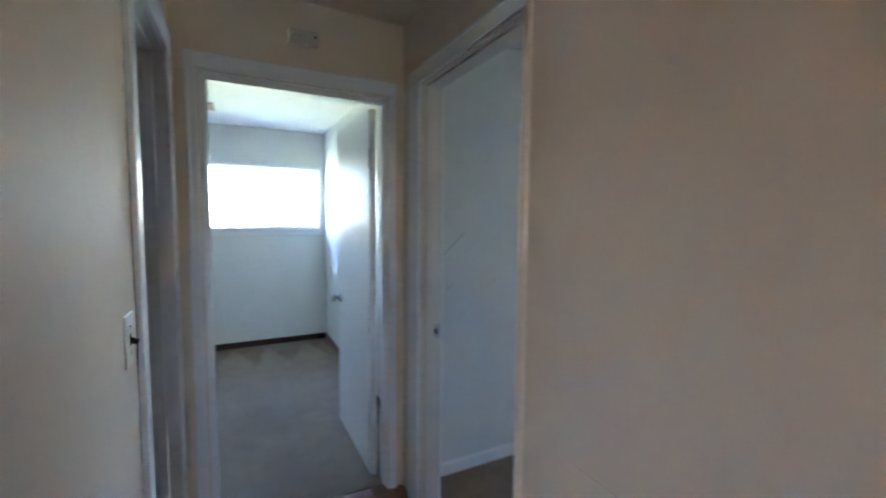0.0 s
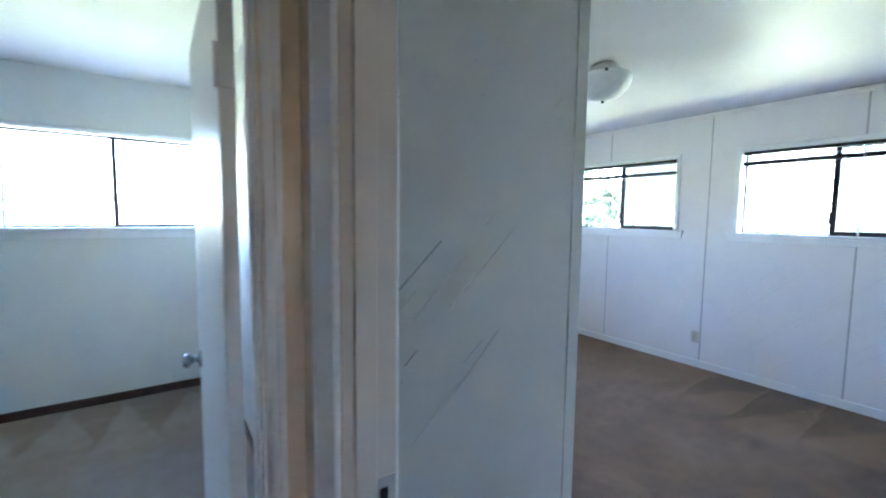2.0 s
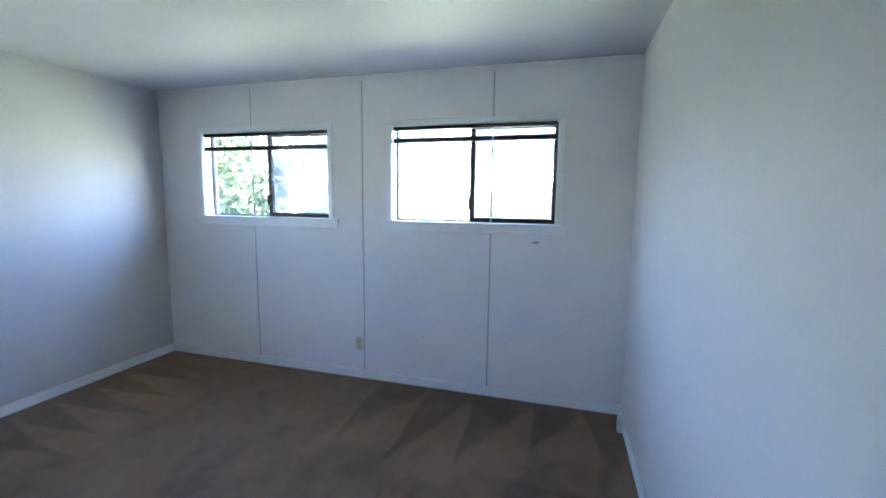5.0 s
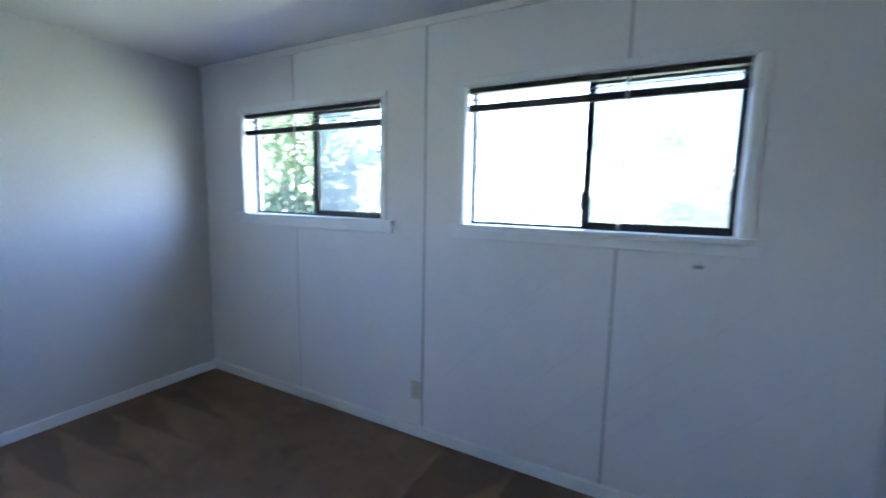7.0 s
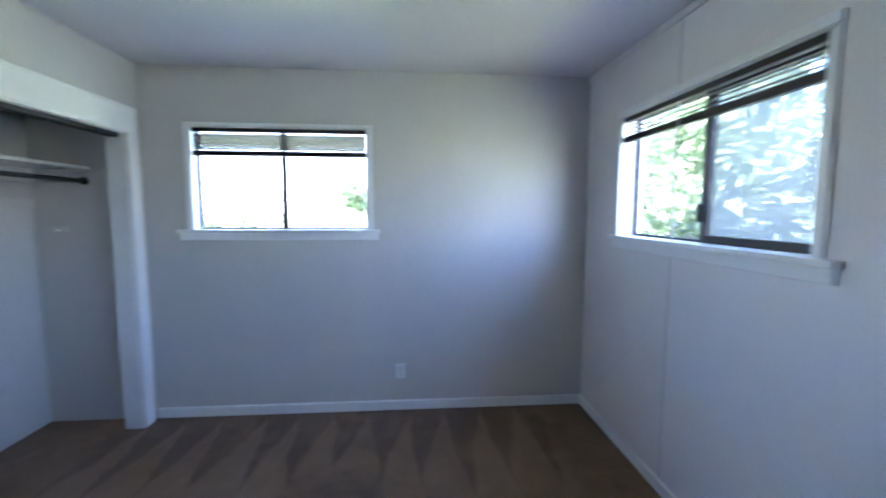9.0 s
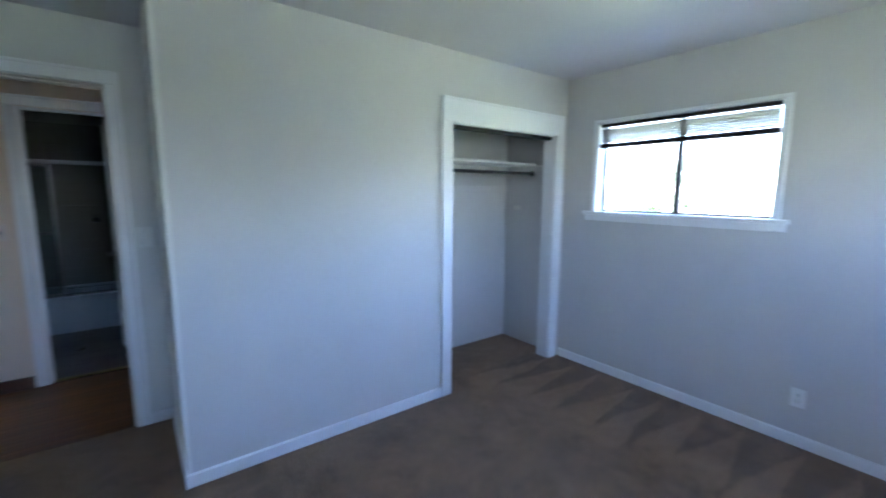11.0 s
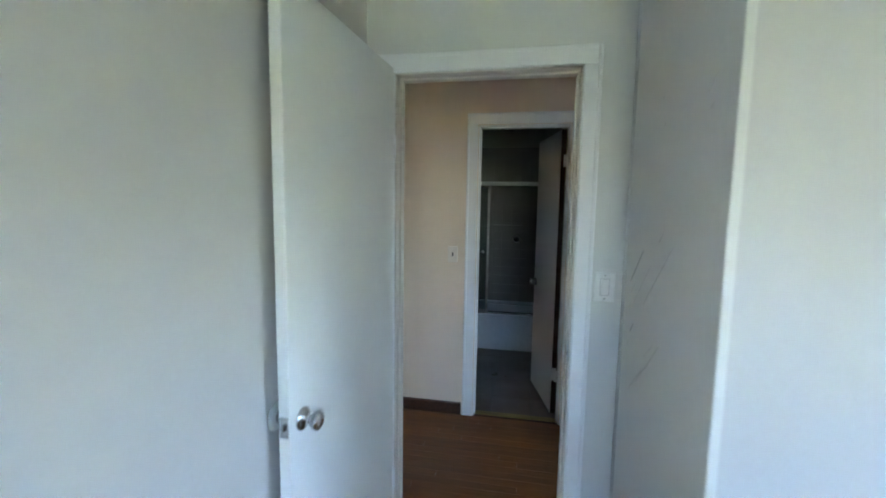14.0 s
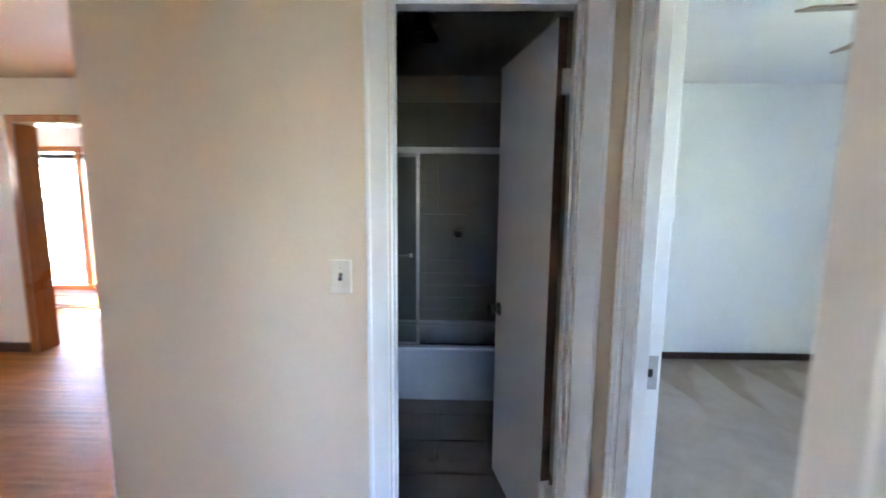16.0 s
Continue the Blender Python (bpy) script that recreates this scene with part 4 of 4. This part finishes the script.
part("side_cleat", boxes(((0.018, 1.762, -0.012), (0.57, 1.78, 0.0)), bevel=0.002), SHELF, shelf)
rod = thing("closet_rod", (1.13, 3.6, 1.665), label="dark metal hanging rod under the closet shelf", category="closet rod")
part("bar", tube([(0, 0.0, 0), (0, 1.78, 0)], 0.014, 16), BRONZE, rod)
part("rod_socket", lathe([(0, 0), (0.026, 0), (0.026, 0.012), (0, 0.012)], 20, pose(0, 1.78, 0, 90, 0, 0)), BRONZE, rod)
coat_hook = thing("coat_hook", (0.955, YN, 1.34), label="small pale hook on the closet side wall", category="hook")
part("plate", boxes(((-0.05, -0.006, -0.02), (0.05, 0, 0.02)), bevel=0.003), SHELF, coat_hook)
part("peg", tube([(0, -0.004, 0), (0, -0.03, -0.006), (0, -0.04, 0.008)], 0.006, 10), SHELF, coat_hook)
part("wall_cleat", boxes(((CB, 3.6, 1.49), (CB + 0.012, 5.38, 1.545)), bevel=0.002), WALL_B, wall_closet)

# ---- second bedroom: ceiling fan ----
fan = thing("ceiling_fan", (-0.87, 3.9, ZC), label="white ceiling fan with brown wooden blades", category="ceiling fan")
part("canopy", lathe([(0, 0), (0.065, 0), (0.062, -0.03), (0.03, -0.05), (0.012, -0.055), (0.012, -0.115), (0, -0.115)], 28), PLATE, fan)
part("motor_housing", lathe([(0.012, -0.105), (0.09, -0.11), (0.115, -0.135), (0.115, -0.182), (0.09, -0.208), (0.0, -0.212)], 32), PLATE, fan)
part("light_bowl", lathe([(0.075, -0.212), (0.085, -0.24), (0.082, -0.252), (0.09, -0.262), (0.086, -0.274), (0.09, -0.284), (0.084, -0.298), (0.07, -0.318), (0.0, -0.335)], 28), FROST, fan, "ribbed glass light bowl")
for k in range(4):
    a = -6 + 90 * k
    bm = bmesh.new()
    put(bm, (0.15, -0.07, -0.004), (0.54, 0.07, 0.004), bevel=0.002)
    for v in bm.verts:
        f = (v.co.x - 0.15) / 0.39
        v.co.y *= 0.78 + 0.3 * f - (0.3 if f > 0.99 else 0)
    bm.transform(pose(0, 0, -0.20, 0, 0, a) @ pose(0, 0, 0, -13, 0, 0))
    bl = part("blade", bm, BLADE, fan, "brown wooden blade")
    bm = boxes(((0.08, -0.018, -0.008), (0.22, 0.018, -0.003)), bevel=0.001)
    bm.transform(pose(0, 0, -0.198, 0, 0, a) @ pose(0, 0, 0, -13, 0, 0))
    part("blade_arm", bm, PLATE, bl)

# ---- bathroom ----
tub = thing("bathtub", (-2.6, 0.95, 0), label="white enamel bathtub with a flat apron", category="bathtub")
TL = YH - 0.954
part("apron", boxes(((0.65, 0.0, -0.006), (0.685, TL, 0.368)), bevel=0.006), PORCELAIN, tub)
part("rim", boxes(((0.60, 0.0, 0.358), (0.69, TL, 0.385)), ((0.0, 0.0, 0.358), (0.06, TL, 0.385)), ((0.06, 0.0, 0.358), (0.60, 0.09, 0.385)), ((0.06, TL - 0.09, 0.358), (0.60, TL, 0.385)), bevel=0.006), PORCELAIN, tub)
part("basin", boxes(((0.05, 0.05, 0.02), (0.62, TL - 0.05, 0.06)), ((0.04, 0.04, 0.06), (0.06, TL - 0.04, 0.35)), ((0.06, 0.04, 0.06), (0.60, 0.09, 0.35)), ((0.06, TL - 0.09, 0.06), (0.60, TL - 0.04, 0.35)), ((0.60, 0.04, 0.06), (0.62, TL - 0.04, 0.35))), PORCELAIN, tub)

enclosure = thing("shower_enclosure", (-1.945, 0.95, 0.385), label="sliding shower door with pale metal rails on the tub", category="shower door")
part("bottom_track", boxes(((-0.025, 0.0, 0.0), (0.025, TL, 0.022)), bevel=0.003), CHROME, enclosure)
part("header_rail", boxes(((-0.028, 0.0, 1.362), (0.028, TL, 1.402)), bevel=0.006), PLATE, enclosure, "pale metal header rail")
panel = part("sliding_panel", boxes(((0.0, 0.735, 0.022), (0.02, 0.76, 1.362)), ((0.0, 0.01, 0.022), (0.02, 0.03, 1.362)), ((0.0, 0.03, 0.022), (0.02, 0.735, 0.045)), ((0.0, 0.03, 1.335), (0.02, 0.735, 1.362)), bevel=0.002), CHROME, enclosure, "chrome-framed glass panel")
pg = part("pane", boxes(((0.007, 0.03, 0.045), (0.012, 0.735, 1.335))), SHOWER_GLASS, panel)
pg.visible_shadow = False
part("towel_bar", tube([(0.05, 0.06, 0.67), (0.05, 0.70, 0.67)], 0.008, 12), CHROME, panel)
part("bar_bracket", boxes(((0.02, 0.69, 0.655), (0.055, 0.715, 0.685)), bevel=0.002), CHROME, panel)
valve = thing("shower_valve", (-2.59, 1.99, 1.146), label="round chrome shower valve handle on the tiled wall", category="shower valve")
part("escutcheon", lathe([(0, 0), (0.05, 0), (0.05, 0.004), (0.03, 0.012), (0, 0.012)], 24, pose(0, 0, 0, 0, 90, 0)), CHROME, valve)
part("handle", lathe([(0.012, 0.01), (0.03, 0.02), (0.032, 0.045), (0.02, 0.055), (0, 0.056)], 20, pose(0, 0, 0, 0, 90, 0)), BLACK, valve)
bath_lamp = thing("ceiling_fixture", (-1.53, 1.72, ZC), label="dark three-cup ceiling light, switched off", category="ceiling light")
part("base", lathe([(0, 0), (0.13, 0), (0.13, -0.012), (0, -0.02)], 28), WALL_BATH, bath_lamp)
for k in range(3):
    a = radians(20 + 120 * k)
    part("cup", lathe([(0, -0.01), (0.03, -0.015), (0.05, -0.05), (0.055, -0.075), (0.045, -0.07), (0.02, -0.03), (0, -0.025)], 20, pose(0.11 * math.cos(a), 0.11 * math.sin(a), 0)), BLACK, bath_lamp)

# ---- living room and sunroom ----
frame_e = thing("door_frame_5", label="orange varnished wooden casing of the sunroom opening", category="door frame", kind="structure")
lining_set(frame_e, "x", LW - 0.202, LW + 0.002, -1.87, -0.65, 2.06, None, CASING_WOOD)
casing_set(frame_e, "x", LW, 1, -1.87, -0.65, 2.06, 0.055, 0.055, 0.06, 0.016, CASING_WOOD)
win5 = thing("window_5", label="wide sunroom window in orange varnished wood", category="window", kind="structure")
for y in (-3.6, -2.79, -2.38):
    part("window_frame", boxes(((SX - 0.12, y, 0.29), (SX + 0.015, y + 0.09, 2.04)), bevel=0.003), CASING_WOOD, win5)
part("head", boxes(((SX - 0.12, -3.6, 1.97), (SX + 0.02, -2.29, 2.04)), bevel=0.003), CASING_WOOD, win5)
part("sill", boxes(((SX - 0.12, -3.6, 0.22), (SX + 0.03, -2.29, 0.29)), bevel=0.003), CASING_WOOD, win5)
for y0, y1 in ((-3.51, -2.79), (-2.70, -2.38)):
    pn = part("pane", boxes(((SX - 0.06, y0, 0.29), (SX - 0.056, y1, 1.97))), VIEW_DIMMER, win5)
    pn.visible_shadow = False
roll = thing("roller_blind", label="dark rolled-up blind at the sunroom window head", category="blind")
part("roll", tube([(SX - 0.02, -3.51, 1.92), (SX - 0.02, -2.38, 1.92)], 0.035, 16), BLIND, roll)
heater = thing("baseboard_heater", (SX, -4.2, -0.008), label="white metal baseboard heater under the window", category="heater")
part("cover", boxes(((0.0, 0.0, 0.0), (0.07, 4.0, 0.19)), bevel=0.008), PLATE, heater)
part("grille", boxes(((0.0705, 0.05, 0.03), (0.072, 3.95, 0.045)), ((0.0705, 0.05, 0.155), (0.072, 3.95, 0.165))), SLOT, heater)

# ---- outside ----
ground = part("ground", boxes(((-150, -150, -0.6), (150, 150, -0.45))), LAWN)
tagged(ground, "sunlit yellow-green lawn round the house", "ground", kind="structure")
path = part("pavement", boxes(((XE + 0.14, -5.2, -0.46), (XE + 1.5, AY1 + 1.7, -0.43)), ((AX0 - 0.3, AY1 + 0.14, -0.46), (XE + 0.14, AY1 + 1.7, -0.43)), bevel=0.006), PAVING)
tagged(path, "pinkish concrete path along the house wall", "pavement", kind="structure")
deck = part("deck", boxes(((-7.5, -6.0, -0.2), (SX - 0.16, 1.0, -0.08)), ((-7.4, -5.9, -0.46), (-7.2, -5.7, -0.2)), ((-7.4, 0.7, -0.46), (-7.2, 0.9, -0.2)), bevel=0.005), wood("deck_boards", (0.30, 0.28, 0.26), (0.17, 0.155, 0.14), 0.8, per_object=False))
tagged(deck, "pale weathered deck outside the sunroom", "deck", kind="structure")
railing = thing("deck_railing", (-7.3, -6, -0.08), label="grey painted solid deck railing", category="railing")
part("panel", boxes(((0, 0, 0.25), (0.05, 7.0, 0.8)), bevel=0.005), plastic("grey_paint", (0.25, 0.28, 0.32), 0.6), railing)
part("cap", boxes(((-0.04, 0, 0.8), (0.09, 7.0, 0.84)), bevel=0.005), TRIM, railing)
for y in (0.0, 2.3, 4.6, 6.9):
    part("post", boxes(((-0.02, y, 0), (0.0, y + 0.1, 0.8)), bevel=0.004), TRIM, railing)
for k, y in enumerate((-4.24, -3.95, -3.66)):
    bx = thing("storage_box", (-5.45, y, -0.08), label="white plastic storage box on the deck", category="box", group="boxes on the deck")
    part("body", boxes(((0, 0, 0), (0.26, 0.26, 0.27)), bevel=0.02), PLATE, bx)
    part("lid", boxes(((-0.01, -0.01, 0.27), (0.27, 0.27, 0.3)), bevel=0.012), PLATE, bx)

table = thing("deck_table", (-5.5, -4.9, -0.08), label="low white table on the deck with boxes under it", category="table")
part("tabletop", boxes(((-1.1, 0, 0.46), (0.12, 1.9, 0.5)), bevel=0.006), PLATE, table)
part("back_panel", boxes(((-1.05, 0.05, 0.0), (-1.02, 1.85, 0.46))), BRONZE, table, "dark panel under the tabletop")
for x, y in ((-1.0, 0.04), (0.0, 0.04), (-1.0, 1.8), (0.0, 1.8)):
    part("leg", boxes(((x, y, 0), (x + 0.06, y + 0.06, 0.46)), bevel=0.004), BRONZE, table)


def tree(at, height, spread, count, seed, mat, label, leaf=0.05, low=0.25):
    """A tapered trunk with limbs, and a crown of leaves held in uneven clumps with gaps between."""
    rnd = random.Random(seed)
    ob = thing("tree", (at[0], at[1], -0.46), label=label, category="tree")
    pts = [Vector((0, 0, 0))]
    for k in range(1, 6):
        pts.append(Vector((rnd.uniform(-0.12, 0.12) * k * 0.5, rnd.uniform(-0.12, 0.12) * k * 0.5, height * 0.8 * k / 5)))
    part("trunk", tube(pts, [0.13 * height / 5 * (1 - 0.8 * k / 5) for k in range(6)], 8), BARK, ob)
    clumps = []
    for k in range(11):
        z = rnd.uniform(low, 0.95)
        a = rnd.uniform(0, 2 * math.pi)
        r = spread * rnd.uniform(0.35, 1.0) * (1.15 - 0.6 * abs(z - 0.5))
        tip = Vector((r * math.cos(a), r * math.sin(a), height * z))
        base = pts[min(5, max(1, int(z * 5)))]
        part("limb", tube([base, base.lerp(tip, 0.5) + Vector((0, 0, -0.1)), tip], [0.05, 0.03, 0.012], 6), BARK, ob)
        clumps.append((tip, spread * rnd.uniform(0.28, 0.5)))
    vs, fs = [], []
    for i in range(count):
        c, r = clumps[rnd.randrange(len(clumps))]
        d = Vector((rnd.gauss(0, 1), rnd.gauss(0, 1), rnd.gauss(0, 0.8)))
        p = c + d * (r * 0.55)
        q = Euler((rnd.uniform(-1.1, 1.1), rnd.uniform(-1.1, 1.1), rnd.uniform(0, 6.3)))
        s = leaf * rnd.uniform(0.6, 1.4)
        n = len(vs)
        for v in ((-s, 0, 0), (0, -s * 0.45, s * 0.1), (s, 0, 0), (0, s * 0.45, s * 0.1)):
            w = Vector(v)
            w.rotate(q)
            vs.append(p + w)
        fs.append((n, n + 1, n + 2, n + 3))
    me = bpy.data.meshes.new("crown")
    me.from_pydata(vs, [], fs)
    me.materials.append(mat)
    cr = new("crown", me)
    cr.parent = ob
    return ob


for k, (x, y, h, s, n, mt, lb) in enumerate((
        (7.4, 7.7, 4.2, 1.6, 9000, LEAF, "sunlit leafy tree near the bedroom window"),
        (8.4, 6.2, 3.4, 1.4, 8000, LEAF_BLUE, "grey-green leafy shrub tree beside the house"),
        (9.0, 10.4, 5.0, 2.0, 9000, LEAF, "tall leafy tree behind the shrubs"),
        (20.0, 5.9, 2.5, 2.4, 3000, LEAF, "round leafy shrub across the lawn"),
        (22.0, 0.3, 2.7, 2.4, 3000, LEAF_BLUE, "grey-green tree across the lawn"),
        (15.5, 8.5, 4.6, 2.2, 3600, LEAF, "large leafy tree across the lawn"),
        (3.4, 15.5, 3.0, 1.2, 2600, LEAF, "small leafy tree north of the house"),
        (7.2, 16.5, 3.4, 1.6, 2600, LEAF, "small leafy tree north of the house"),
        (-2.5, 17.0, 3.2, 1.6, 2600, LEAF, "small leafy tree north of the house"),
        (2.3, 12.6, 2.6, 1.0, 3000, LEAF, "low leafy shrub north of the house"),
        (4.8, 13.0, 2.7, 1.1, 3000, LEAF, "low leafy shrub north of the house"),
        (25.0, 3.0, 5.2, 2.8, 3600, LEAF, "large leafy tree across the lawn"),
        (26.0, -2.5, 5.6, 3.0, 3600, LEAF, "large leafy tree across the lawn"),
        (24.0, 8.0, 5.6, 3.0, 3600, LEAF_BLUE, "grey-green tree across the lawn"),
        (-8.6, -8.3, 6.6, 2.7, 9000, LEAF, "large leafy tree beyond the deck"),
        (-13.0, -2.5, 5.4, 2.6, 4200, LEAF, "large leafy tree beyond the deck"))):
    tree((x, y), h, s, n, 11 + k, mt, lb, leaf=0.075 if n > 5000 else 0.09)


# ---- floor boards and tiles ----
rnd = random.Random(5)
board_meshes = {}


def board(length, width, mat):
    key = (round(length, 2), width, mat.name)
    if key not in board_meshes:
        bm = boxes(((-width / 2 + 0.0006, -length / 2 + 0.0006, -0.018), (width / 2 - 0.0006, length / 2 - 0.0006, 0.0)), bevel=0.0008)
        board_meshes[key] = mesh_of("plank", bm, mat)
    return board_meshes[key]


def lay_boards(parent, x0, x1, y0, y1, width, mat=OAK):
    n = int(round((x1 - x0) / width))
    w = (x1 - x0) / n
    for i in range(n):
        y = y0 - rnd.uniform(0, 0.6)
        while y < y1:
            ln = rnd.choice((0.9, 1.2, 1.5))
            a, c = max(y, y0), min(y + ln, y1)
            y += ln
            if c - a < 0.05:
                continue
            c = a + round(c - a, 2)
            ob = new("plank", board(c - a, w, mat))
            ob.location = (x0 + (i + 0.5) * w, (a + c) / 2, rnd.uniform(-0.0004, 0.0004))
            ob.parent = parent


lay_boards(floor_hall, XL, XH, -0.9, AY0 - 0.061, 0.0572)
lay_boards(floor_hall, LW - 0.2, XL, -3.4, 0.714, 0.0572, OAK_LIT)
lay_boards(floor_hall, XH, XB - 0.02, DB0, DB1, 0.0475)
lay_boards(floor_hall, XL, XH, -4.6, -0.9, 0.0914, OAK_LIT)

bm = boxes(((-0.1475, -0.1475, -0.006), (0.1475, 0.1475, 0.0)), bevel=0.0015)
floor_tile = mesh_of("tile", bm, TILE_FLOOR)
for i in range(5):
    for j in range(5):
        ob = new("tile", floor_tile)
        ob.location = (XL - 0.06 - 0.02 - 0.15 - 0.3 * i + 0.02, 1.102 + 0.3 * j - 0.0, 0.0 + rnd.uniform(-0.0005, 0.0005))
        ob.parent = floor_bath

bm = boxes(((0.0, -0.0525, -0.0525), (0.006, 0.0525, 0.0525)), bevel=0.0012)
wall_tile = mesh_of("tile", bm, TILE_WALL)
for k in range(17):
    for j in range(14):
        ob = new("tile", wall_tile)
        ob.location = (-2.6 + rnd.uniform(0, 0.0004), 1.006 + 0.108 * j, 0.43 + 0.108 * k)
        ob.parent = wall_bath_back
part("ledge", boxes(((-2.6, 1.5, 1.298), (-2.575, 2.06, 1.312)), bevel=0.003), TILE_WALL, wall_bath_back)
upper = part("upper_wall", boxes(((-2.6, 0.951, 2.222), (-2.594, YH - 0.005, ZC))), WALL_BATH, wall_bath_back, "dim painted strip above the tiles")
